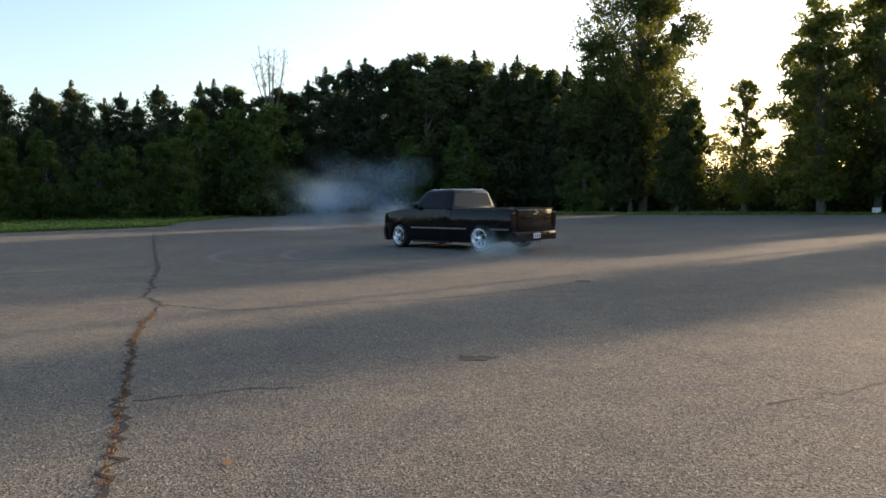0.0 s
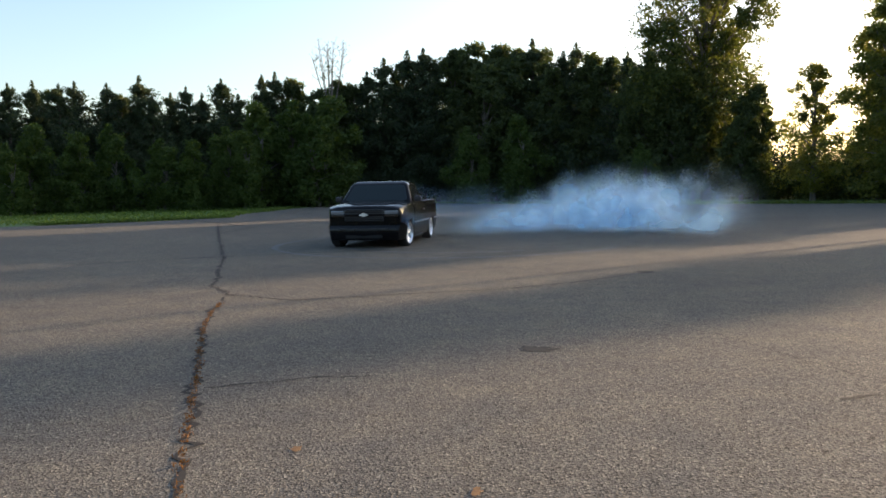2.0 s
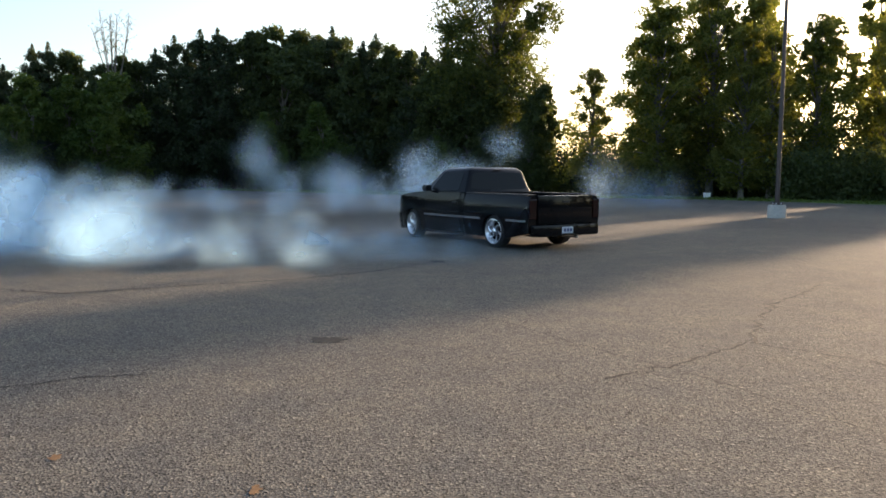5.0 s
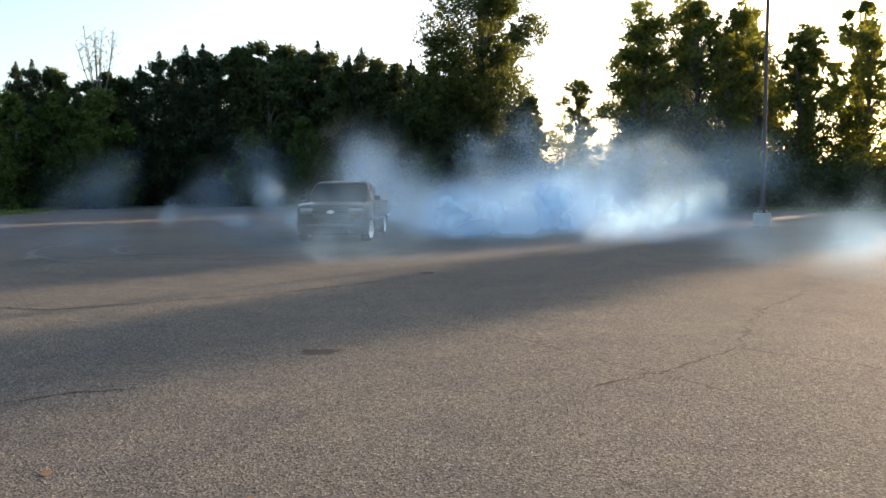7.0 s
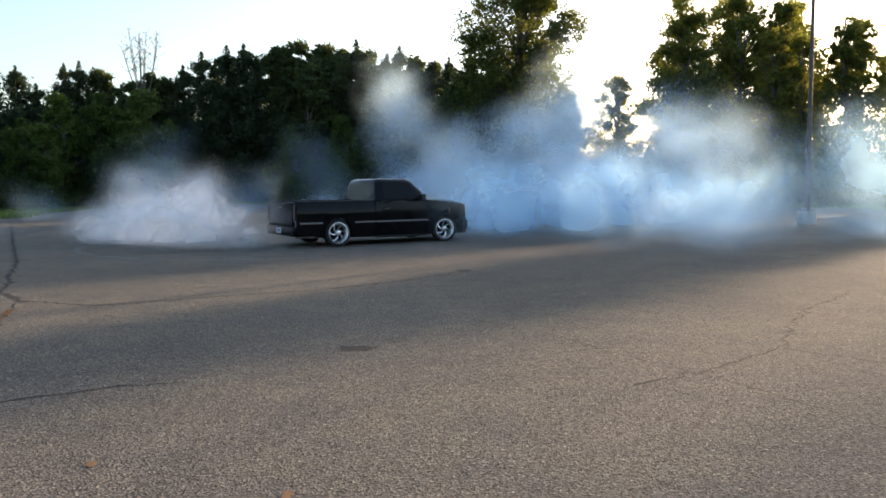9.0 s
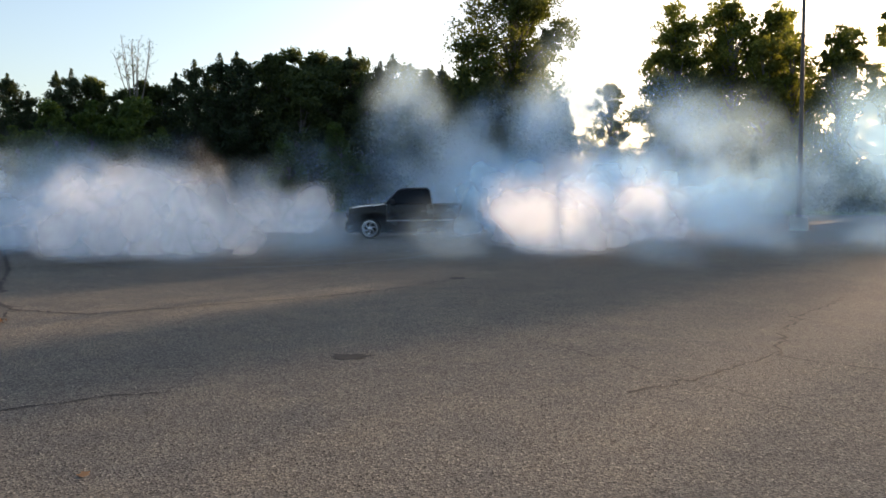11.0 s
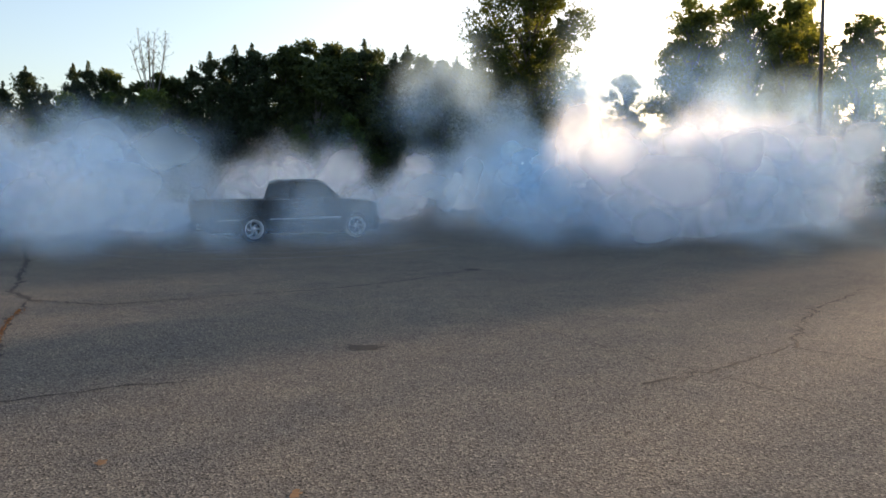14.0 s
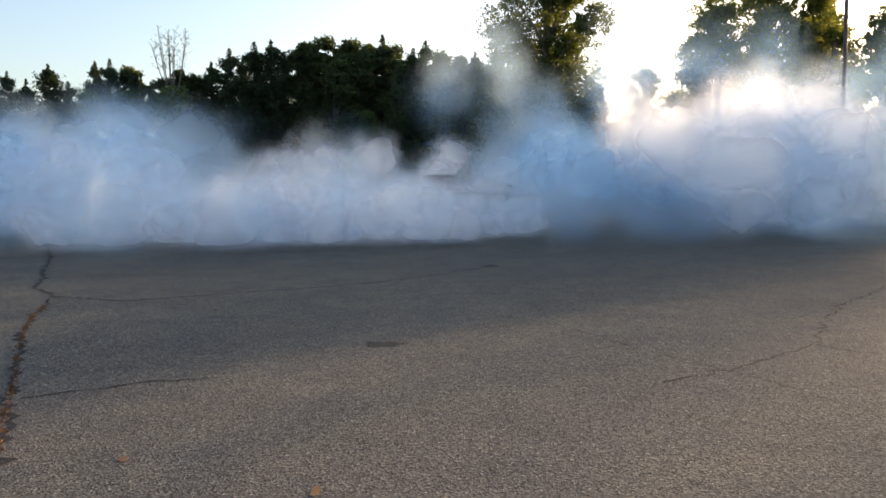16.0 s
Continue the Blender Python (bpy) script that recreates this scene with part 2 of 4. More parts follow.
def limb(verts, faces, pts, radii, k=6):
    """A tapered tube along points, added to vertex and face lists."""
    base = len(verts)
    for j, (p, r) in enumerate(zip(pts, radii)):
        way = (Vector(pts[min(j + 1, len(pts) - 1)]) - Vector(pts[max(j - 1, 0)])).normalized()
        a = way.orthogonal().normalized()
        b = way.cross(a)
        for i in range(k):
            w = 2 * math.pi * i / k
            verts.append(Vector(p) + r * (math.cos(w) * a + math.sin(w) * b))
    for j in range(len(pts) - 1):
        for i in range(k):
            q = base + j * k
            faces.append((q + i, q + (i + 1) % k, q + k + (i + 1) % k, q + k + i))


def leaf_mesh(name, centres, size, material, rng, droop=0.0, aspect=0.6):
    """Many small leaves or needle tufts, a pointed three-cornered face each."""
    c = np.asarray(centres, float)
    m = len(c)
    a = rng.normal(size=(m, 3))
    a[:, 2] -= droop
    a /= np.linalg.norm(a, axis=1)[:, None]
    b = np.cross(a, rng.normal(size=(m, 3)))
    b /= np.linalg.norm(b, axis=1)[:, None]
    s = size * rng.uniform(0.6, 1.35, (m, 1))
    v = np.empty((m, 3, 3))
    v[:, 0] = c - a * s * 0.45 + b * s * aspect * 0.5
    v[:, 1] = c - a * s * 0.35 - b * s * aspect * 0.5
    v[:, 2] = c + a * s * 0.6
    me = bpy.data.meshes.new(name)
    me.vertices.add(3 * m)
    me.vertices.foreach_set("co", v.reshape(-1))
    me.loops.add(3 * m)
    me.loops.foreach_set("vertex_index", np.arange(3 * m, dtype=np.int32))
    me.polygons.add(m)
    me.polygons.foreach_set("loop_start", np.arange(0, 3 * m, 3, dtype=np.int32))
    me.polygons.foreach_set("loop_total", np.full(m, 3, dtype=np.int32))
    me.materials.append(material)
    me.update(calc_edges=True)
    me.validate()
    return me


# ---------- ground ----------
def sheet(name, outline, z, material, label, category):
    me = mesh_of(name, [(x, y, z) for x, y in outline], [tuple(range(len(outline)))], material)
    return tagged(new(name, me), label, category, kind="structure")


sheet("ground", [(-900, -900), (900, -900), (900, 900), (-900, 900)], -0.02, GRASS, "short green grass ground reaching into the woods", "ground")
LOT = [(-20.5, -40), (70, -40), (60, 8), (44, 25), (31.5, 36.8), (25.6, 46.3), (17, 52), (8, 55.5), (-2, 66), (-9, 71), (-17.0, 68), (-16.6, 46.2), (-15.4, 40.8), (-17.9, 37.5), (-21.5, 34.5), (-60, 12), (-60, -40)]
sheet("parking_lot", LOT, 0.0, ASPHALT, "worn grey asphalt parking lot with coarse stones showing", "parking lot")


def crack(name, pts, width, material, label, category="crack", seed=1, z=0.004, jitter=0.035):
    """A ragged strip along a line on the asphalt, with uneven width."""
    rng = np.random.default_rng(seed)
    fine = []
    for (x0, y0), (x1, y1) in zip(pts, pts[1:]):
        k = max(2, int(math.hypot(x1 - x0, y1 - y0) / 0.09))
        fine += [(x0 + (x1 - x0) * i / k, y0 + (y1 - y0) * i / k) for i in range(k)]
    fine.append(pts[-1])
    verts, faces = [], []
    for i, (x, y) in enumerate(fine):
        a, b = fine[max(0, i - 1)], fine[min(len(fine) - 1, i + 1)]
        d = Vector((b[0] - a[0], b[1] - a[1])).normalized()
        w = width * rng.uniform(0.35, 1.25) * 0.5
        o = rng.normal() * jitter * 0.5
        cx, cy = x - d.y * o, y + d.x * o
        verts += [(cx - d.y * w, cy + d.x * w, z), (cx + d.y * w, cy - d.x * w, z)]
        if i:
            q = 2 * i
            faces.append((q - 2, q - 1, q + 1, q))
    return tagged(new(name, mesh_of(name, verts, faces, material)), label, category, kind="structure")


def blot(name, x, y, rx, ry, material, label, seed, z=0.005, turn=0.0):
    """A flat patch with a ragged edge on the asphalt."""
    rng = np.random.default_rng(seed)
    verts = []
    for i in range(26):
        a = 2 * math.pi * i / 26
        r = 1 + rng.normal() * 0.2
        u, v = rx * r * math.cos(a), ry * r * math.sin(a)
        verts.append((x + u * math.cos(turn) - v * math.sin(turn), y + u * math.sin(turn) + v * math.cos(turn), z))
    return tagged(new(name, mesh_of(name, verts, [tuple(range(26))], material)), label, "stain", kind="structure")


WEEDY = [(-12.6, 33), (-9.92, 25.97), (-6.04, 15.99), (-5.56, 14.54), (-4.83, 12.38), (-4.52, 11.42), (-4.06, 10.85), (-3.77, 9.74), (-3.58, 8.91), (-3.38, 8.25), (-3.12, 7.5), (-2.95, 7.02), (-2.69, 6.36), (-2.47, 5.77), (-2.22, 5.06), (-2.05, 4.61), (-1.88, 4.14), (-1.71, 3.68), (-1.57, 3.33), (-1.3, 2.6)]
crack("weedy_crack", WEEDY[:7], 0.085, CRACK, "long dark crack with weeds across the asphalt", seed=2, jitter=0.06)
crack("weedy_crack", WEEDY[6:], 0.05, CRACK, "long crack filled with dirt and dry brown weeds", seed=3, jitter=0.07)
crack("cross_crack", [(-8.88, 15.23), (-7.63, 16.14), (-6.32, 16.76), (-5.05, 17.44), (-2.5, 18.2)], 0.1, CRACK, "dark cross crack in the asphalt", seed=4)
crack("cross_crack", [(-3.98, 10.63), (-2.9, 10.0), (-1.74, 10.45), (-0.13, 11.0), (0.87, 11.63), (2.21, 12.92)], 0.05, CRACK, "thin dark crack in the asphalt", seed=5)
crack("thin_crack", [(-2.3, 5.5), (-1.93, 5.68), (-1.55, 5.83), (-1.1, 5.9)], 0.03, CRACK, "thin hairline crack in the asphalt", seed=6, jitter=0.03)
crack("thin_crack", [(6.9, 9.5), (6.22, 8.86), (5.31, 8.13), (4.56, 7.17), (3.89, 6.25)], 0.034, CRACK, "thin branching crack in the asphalt", seed=7, jitter=0.08)
crack("thin_crack", [(3.89, 6.25), (3.4, 5.98), (2.92, 5.62), (2.5, 5.42), (2.16, 5.24)], 0.03, CRACK, "thin branching crack in the asphalt", seed=8, jitter=0.05)
crack("thin_crack", [(3.89, 6.25), (4.15, 5.88), (4.55, 5.27), (5.0, 4.5)], 0.024, CRACK, "thin branching crack in the asphalt", seed=9, jitter=0.05)
crack("thin_crack", [(1.2, 8.6), (1.96, 7.58), (2.34, 6.46), (2.91, 5.16), (3.22, 4.01)], 0.013, CRACK, "faint hairline seam in the asphalt", seed=10, jitter=0.02)
crack("thin_crack", [(-15.2, 37.5), (-10, 30), (-9.9, 26)], 0.12, CRACK, "dark crack near the lawn corner", seed=11, jitter=0.2)
crack("thin_crack", [(-17, 58), (-12, 58.5), (-7, 60)], 0.3, CRACK, "dark crack across the far asphalt", seed=12, jitter=0.3)
crack("thin_crack", [(9, 31), (15, 33), (20, 36)], 0.1, CRACK, "dark crack across the far asphalt", seed=13, jitter=0.2)
crack("thin_crack", [(11, 22), (17, 20.5), (24, 21)], 0.09, CRACK, "dark crack across the far asphalt", seed=14, jitter=0.2)
blot("tar_patch", 0.21, 6.9, 0.17, 0.11, TAR, "small dark tar patch on the asphalt", 3)
blot("tar_patch", 2.21, 12.98, 0.13, 0.16, TAR, "small dark tar patch on the asphalt", 4)
blot("rust_stain", -1.25, 4.19, 0.03, 0.045, RUST, "small rusty brown stain on the asphalt", 5)
blot("rust_stain", -0.21, 3.61, 0.025, 0.05, RUST, "small rusty brown stain on the asphalt", 6)
blot("tar_patch", 8.3, 23.5, 0.14, 0.14, TAR, "small dark lump on the asphalt", 7)


def ring_mark(name, cx, cy, r, a0, a1, width, seed):
    pts = [(cx + r * math.cos(radians(a0 + (a1 - a0) * i / 40)), cy + r * math.sin(radians(a0 + (a1 - a0) * i / 40))) for i in range(41)]
    return crack(name, pts, width, RUBBER_MARK, "dark curved tyre mark on the asphalt", "tyre mark", seed, z=0.003, jitter=0.02)


ring_mark("tyre_mark", -1.5, 20.5, 4.6, 150, 330, 0.2, 31)
ring_mark("tyre_mark", -1.2, 20.3, 3.1, 160, 300, 0.2, 32)


def weeds():
    rng = np.random.default_rng(11)
    c = []
    for (x0, y0), (x1, y1) in zip(WEEDY[7:], WEEDY[8:]):
        k = int(340 * math.hypot(x1 - x0, y1 - y0) / 2)
        f = rng.uniform(0, 1, k)
        keep = rng.uniform(0, 1, k) < 0.35 + 0.65 * (np.sin(f * 9 + x0 * 5) > -0.2)
        f = f[keep]
        c += list(zip(x0 + (x1 - x0) * f + rng.normal(0, 0.016, len(f)), y0 + (y1 - y0) * f + rng.normal(0, 0.02, len(f)), rng.uniform(0.004, 0.022, len(f))))
    me = leaf_mesh("dry_weeds", c, 0.028, DRY_WEED, rng, aspect=0.3)
    tagged(new("dry_weeds", me), "dry brown weeds and dead leaves filling the asphalt crack", "weeds", kind="stuff")
    c = []
    for x0, y0, x1, y1, k in ((-22, 34.6, -15.4, 40.9, 2600), (-15.4, 40.9, -16.6, 46.3, 1200), (-16.6, 46.3, -17, 68, 1800), (-9, 71.2, 8, 55.7, 2500), (8, 55.7, 25.6, 46.5, 2500), (25.6, 46.5, 44, 25.2, 2500)):
        f = rng.uniform(0, 1, k)
        c += list(zip(x0 + (x1 - x0) * f + rng.normal(0, 0.18, k), y0 + (y1 - y0) * f + np.abs(rng.normal(0, 0.25, k)), rng.uniform(0, 0.12, k)))
    x, y = rng.uniform(-34, -16, 9000), rng.uniform(35, 62, 9000)
    c += list(zip(x[y > x * 0.97 + 56.2], y[y > x * 0.97 + 56.2], rng.uniform(0, 0.1, 9000)))
    me = leaf_mesh("lawn_grass", c, 0.22, GRASS_BLADE, rng, aspect=0.25)
    tagged(new("lawn_grass", me), "uneven green grass along the edge of the asphalt", "grass", kind="stuff")


weeds()


# ---------- lamp post and box ----------
def lamp_post(x, y):
    base = new("lamp_post")
    base.location = (x, y, 0)
    bm = bmesh.new()
    loops = lathe(bm, [(0.0, 0.3), (0.0, 0.32), (0.42, 0.31), (0.47, 0.28), (0.47, 0.02)], 24)
    bmesh.ops.rotate(bm, verts=bm.verts, cent=(0, 0, 0), matrix=Matrix.Rotation(radians(90), 3, "X"))
    part("concrete_base", bm, CONCRETE, base, "pale round concrete footing", True)
    bm = bmesh.new()
    box(bm, -0.14, 0.14, -0.14, 0.14, 0.47, 0.5, 0.006)
    part("base_plate", bm, POLE_PAINT, base)
    bm = bmesh.new()
    vs, fs = [], []
    limb(vs, fs, [(0, 0, 0.5), (0, 0, 4), (0, 0, 8.85)], [0.085, 0.075, 0.06], 12)
    me = mesh_of("pole", vs, fs, POLE_PAINT, True)
    bm.free()
    new("pole", me).parent = base
    bm = bmesh.new()
    box(bm, -0.62, -0.12, -0.16, 0.16, 8.66, 8.8, 0.03)
    part("lamp_head", bm, POLE_PAINT, base, "brown box-shaped lamp head")
    bm = bmesh.new()
    box(bm, -0.56, -0.18, -0.12, 0.12, 8.645, 8.66)
    part("lens", bm, LENS, base)
    for sx in (-1, 1):
        for sy in (-1, 1):
            bm = bmesh.new()
            box(bm, sx * 0.1 - 0.015, sx * 0.1 + 0.015, sy * 0.1 - 0.015, sy * 0.1 + 0.015, 0.5, 0.54)
            part("bolt", bm, CHROME, base)
    return tagged(base, "tall brown steel lamp post on a round concrete footing", "lamp post")


lamp_post(16.76, 25.75)


def white_box(x, y):
    base = new("utility_box")
    base.location = (x, y, 0)
    bm = bmesh.new()
    box(bm, -0.3, 0.3, -0.25, 0.25, -0.02, 0.5, 0.02)
    part("cabinet", bm, WHITE_BOX, base)
    bm = bmesh.new()
    box(bm, -0.33, 0.33, -0.28, 0.28, 0.5, 0.55, 0.015)
    part("lid", bm, WHITE_BOX, base)
    return tagged(base, "small white utility box on the grass verge", "utility box")


white_box(26.1, 48.0).scale = (0.62, 0.62, 0.75)


# ---------- trees ----------
def broadleaf(name, h, r, seed, leaf=0.34, count=4200, low=0.28, material=None, bark=None, lobes=16, label="", open_=0.0):
    """Forked trunk, limbs and a crown of leaf lobes with gaps; height h, crown radius r."""
    rng = np.random.default_rng(seed)
    root = new(name)
    vs, fs = [], []
    top = Vector((rng.normal() * 0.3, rng.normal() * 0.3, h * 0.72))
    limb(vs, fs, [(0, 0, -0.1), (0.05, 0, h * 0.12), (top.x * 0.5, top.y * 0.5, h * 0.4), top], [h * 0.02, h * 0.016, h * 0.012, h * 0.005], 8)
    cs = []
    for i in range(lobes):
        f = (i + 0.5) / lobes
        z = h * (low + (0.95 - low) * f) * rng.uniform(0.93, 1.03)
        wide = r * min(1.0, 0.62 + 0.9 * f) * (1.0 - max(0.0, f - 0.4) ** 1.5 * 1.75)
        a = i * 2.4 + rng.normal() * 0.5
        d = wide * rng.uniform(0.15, 0.85)
        c = Vector((d * math.cos(a), d * math.sin(a), z))
        start = Vector((top.x * 0.5, top.y * 0.5, min(z * 0.75, h * 0.7)))
        limb(vs, fs, [start, start.lerp(c, 0.5) + Vector((0, 0, 0.2)), c], [h * 0.006, h * 0.004, h * 0.0015], 5)
        size = r * rng.uniform(0.2, 0.46) * (1.1 - 0.5 * f)
        m = count // lobes
        # sprays of leaves round twig ends, with gaps between them
        twig = rng.normal(size=(m // 30 + 1, 3))
        twig /= np.linalg.norm(twig, axis=1)[:, None]
        twig *= size * rng.uniform(0.35, 1.0, (len(twig), 1)) * np.array((1.0, 1.0, 0.95))
        pick = rng.integers(0, len(twig), m)
        spread = size * (0.26 - 0.1 * open_)
        p = twig[pick] + np.clip(rng.normal(size=(m, 3)), -1.9, 1.9) * spread * np.array((1, 1, 0.8))
        cs.append(p + np.array(c))
    trunk = new("trunk", mesh_of("trunk", vs, fs, bark or GREY_BARK, True))
    trunk.parent = root
    crown = new("crown", leaf_mesh("crown", np.concatenate(cs), leaf, material or BROAD_LEAF, rng))
    crown.parent = root
    return tagged(root, label or "dark green broadleaf tree at the edge of the woods", "tree", "trees round the lot")


def pine(name, h, r, seed, count=4200, label=""):
    """Straight trunk with whorls of limbs that carry tufts of needles."""
    rng = np.random.default_rng(seed)
    root = new(name)
    vs, fs, cs = [], [], []
    limb(vs, fs, [(0, 0, -0.1), (0, 0, h * 0.5), (0, 0, h)], [h * 0.016, h * 0.011, 0.02], 8)
    limbs = int(h * 13)
    for w in range(limbs):
        f = rng.uniform(0, 1) ** 1.15
        z = h * (0.05 + 0.9 * f)
        reach = r * (1.03 - f) ** 0.6
        a = w * 2.4 + rng.normal() * 0.3
        q = reach * rng.uniform(0.4, 1.2)
        tip = Vector((q * math.cos(a), q * math.sin(a), min(h * 0.985, z + q * rng.uniform(-0.05, 0.65))))
        limb(vs, fs, [(0, 0, z), tip.lerp(Vector((0, 0, z)), 0.5) - Vector((0, 0, 0.08 * q)), tip], [0.035, 0.025, 0.01], 4)
        m = int(count / limbs * (1.35 - 0.7 * f))
        g = rng.uniform(0.15, 1.08, (m, 1))
        p = np.array((0, 0, z)) + g * (np.array(tip) - np.array((0, 0, z)))
        p += np.clip(rng.normal(size=(m, 3)), -1.9, 1.9) * np.array((0.2, 0.2, 0.17)) * (0.5 + 0.3 * q)
        cs.append(p)
    c = np.linspace(0, 1, 160)[:, None]
    cs.append(np.hstack([rng.normal(size=(160, 2)) * 0.2 * (1.15 - c), h * (0.9 + 0.11 * c)]))
    trunk = new("trunk", mesh_of("trunk", vs, fs, PINE_BARK, True))
    trunk.parent = root
    crown = new("crown", leaf_mesh("crown", np.concatenate(cs), 0.24, PINE_LEAF, rng, droop=-0.5, aspect=0.4))
    crown.parent = root
    return tagged(root, label or "tall dark green pine at the edge of the woods", "pine tree", "trees round the lot")


def stand(models, spots, heights, seed):
    """Copies of the model trees at (x, y, height), each turned and sized differently."""
    rng = np.random.default_rng(seed)
    for i, (x, y, h) in enumerate(spots):
        k = i % len(models)
        s = h / heights[k]
        ob = copy_thing(models[k], pose(x, y, 0, 0, 0, rng.uniform(0, 360)))
        w = s * rng.uniform(0.9, 1.15)
        ob.scale = (w, w, s)


def drop_models(models):
    for m in models:
        for o in (*m.children_recursive, m):
            bpy.data.objects.remove(o)


PINES = [(-41.8, 56.2, 10.0), (-40.5, 58.3, 10.4), (-38.6, 58.4, 10.0), (-38.2, 61.0, 10.5), (-35.6, 60.3, 10.1), (-36.1, 63.5, 10.7), (-33.0, 62.9, 10.4), (-30.7, 64.0, 11.1), (-29.4, 63.5, 9.4), (-28.9, 66.0, 9.9), (-27.3, 65.5, 10.3), (-26.5, 67.0, 9.9), (-24.6, 66.6, 11.0), (-23.3, 67.1, 9.7), (-21.9, 69.6, 11.7), (-21.1, 70.9, 12.1), (-13.1, 73.8, 12.3), (-11.5, 74.1, 13.5), (-10.5, 75.3, 12.9), (-9.3, 74.4, 14.2), (-7.8, 74.6, 14.4), (-6.7, 75.7, 13.5), (-43.2, 55.0, 10.0), (-43.3, 52.4, 9.8), (-44.6, 51.3, 9.9), (-46.0, 50.1, 10.0), (6.4, 73.7, 14.3), (2.5, 75.0, 15.0), (10.4, 69.2, 12.6), (5.2, 72.8, 13.4)]
BROADLEAVES = [(-19.5, 71.4, 12.0), (-15.7, 73.3, 12.0), (-17.1, 69.9, 10.4), (-14.3, 73.6, 11.6), (-5.0, 75.8, 15.0), (-3.1, 75.9, 15.2), (-0.9, 77.0, 15.4), (0.9, 76.0, 14.9), (3.6, 75.9, 14.4), (7.7, 72.6, 13.6), (9.3, 71.4, 13.1), (12.3, 66.9, 12.4), (11.0, 66.1, 11.4), (-41.4, 58.9, 9.8), (-37.9, 62.4, 10.0), (-33.0, 65.1, 10.2), (13.4, 64.6, 10.9), (14.6, 63.3, 10.2), (18.8, 61.2, 9.0), (17.5, 60.5, 8.1), (4.1, 71.9, 12.4), (-1.9, 73.0, 12.8), (-44.2, 58.1, 10.0), (-46.4, 55.0, 10.1)]
SAPLINGS = [(-20.1, 62.9, 8.5), (-17.5, 63.7, 8.7), (-15.0, 65.3, 9.1), (-15.2, 62.2, 7.2), (-20.1, 58.6, 5.9), (-21.7, 59.2, 6.4), (-33.2, 52.4, 6.3), (-33.3, 49.9, 4.9), (-30.7, 53.9, 5.7), (-25.5, 56.5, 5.4), (-36.1, 51.7, 6.6), (-29.1, 55.9, 6.5), (-23.3, 56.4, 5.2), (10.0, 59.2, 4.4), (1.1, 66.0, 7.2), (-3.2, 65.9, 6.4)]
RIGHT_TREES = [(21.8, 58.0, 9.9), (25.1, 53.0, 14.4), (29.2, 53.5, 16.0), (29.6, 49.8, 12.0), (31.6, 49.6, 12.2), (34.4, 48.9, 12.8), (36.8, 51.0, 13.2), (39.9, 49.3, 13.4), (39.0, 44.2, 6.0), (40.6, 42.0, 9.5),
               (30.0, 57.0, 16.2), (33.0, 54.5, 15.6), (35.4, 57.0, 15.8), (28.0, 60.0, 16.0), (26.5, 58.5, 9.5), (41.3, 42.4, 12.5)]
SHADE_TREES = [(41.9, 31.6, 13.0), (47.5, 27.5, 13), (49.5, 24.0, 14), (52.0, 20.5, 13), (54.5, 16.0, 14.5), (57, 11.0, 13), (60, 5.5, 14), (62, -1.0, 13), (45.6, 35.6, 9.0), (41.8, 45.5, 6.0), (38.8, 40.2, 12.8), (43.2, 43.8, 14.0)]
_pines = [pine("pine_tree", 12, 3.3, s, 23000) for s in (1, 2, 3, 4)]
stand(_pines, PINES, [12] * 4, 5)
_broad = [broadleaf("broadleaf_tree", 13, 2.9, s, 0.29, 24000, 0.1, lobes=46) for s in (11, 12, 13)]
stand(_broad, BROADLEAVES, [13, 13, 13], 6)
_sap = [broadleaf("young_tree", 6, 2.1, s, 0.2, 10000, 0.04, YOUNG_LEAF, lobes=22, label="young green tree in the undergrowth before the woods") for s in (21, 22)]
stand(_sap, SAPLINGS, [6, 6], 7)
# these crowns take the leaf colour brightened for sunlight
_right = [broadleaf("sunlit_tree", 14, 3.4, s, 0.23, 17000, 0.08, SUNLIT_LEAF, label="tall broadleaf tree, leaves coloured bright for sun shining through", open_=0.35, lobes=46) for s in (31, 32, 33)]
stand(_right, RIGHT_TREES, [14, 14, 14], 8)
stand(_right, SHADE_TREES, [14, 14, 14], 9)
drop_models(_pines + _broad + _sap + _right)
_big = broadleaf("cottonwood_tree", 21.0, 6.6, 41, 0.26, 52000, 0.26, COTTONWOOD_LEAF, lobes=52, label="very tall cottonwood standing above the other trees", open_=0.9)
_big.location = (15.8, 64.2, 0)
_slim = broadleaf("tall_slim_tree", 18.0, 2.3, 43, 0.24, 14000, 0.2, SUNLIT_LEAF, lobes=26, label="tall slim tree with thin leaves coloured bright as in sun", open_=0.1)
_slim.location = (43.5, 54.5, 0)


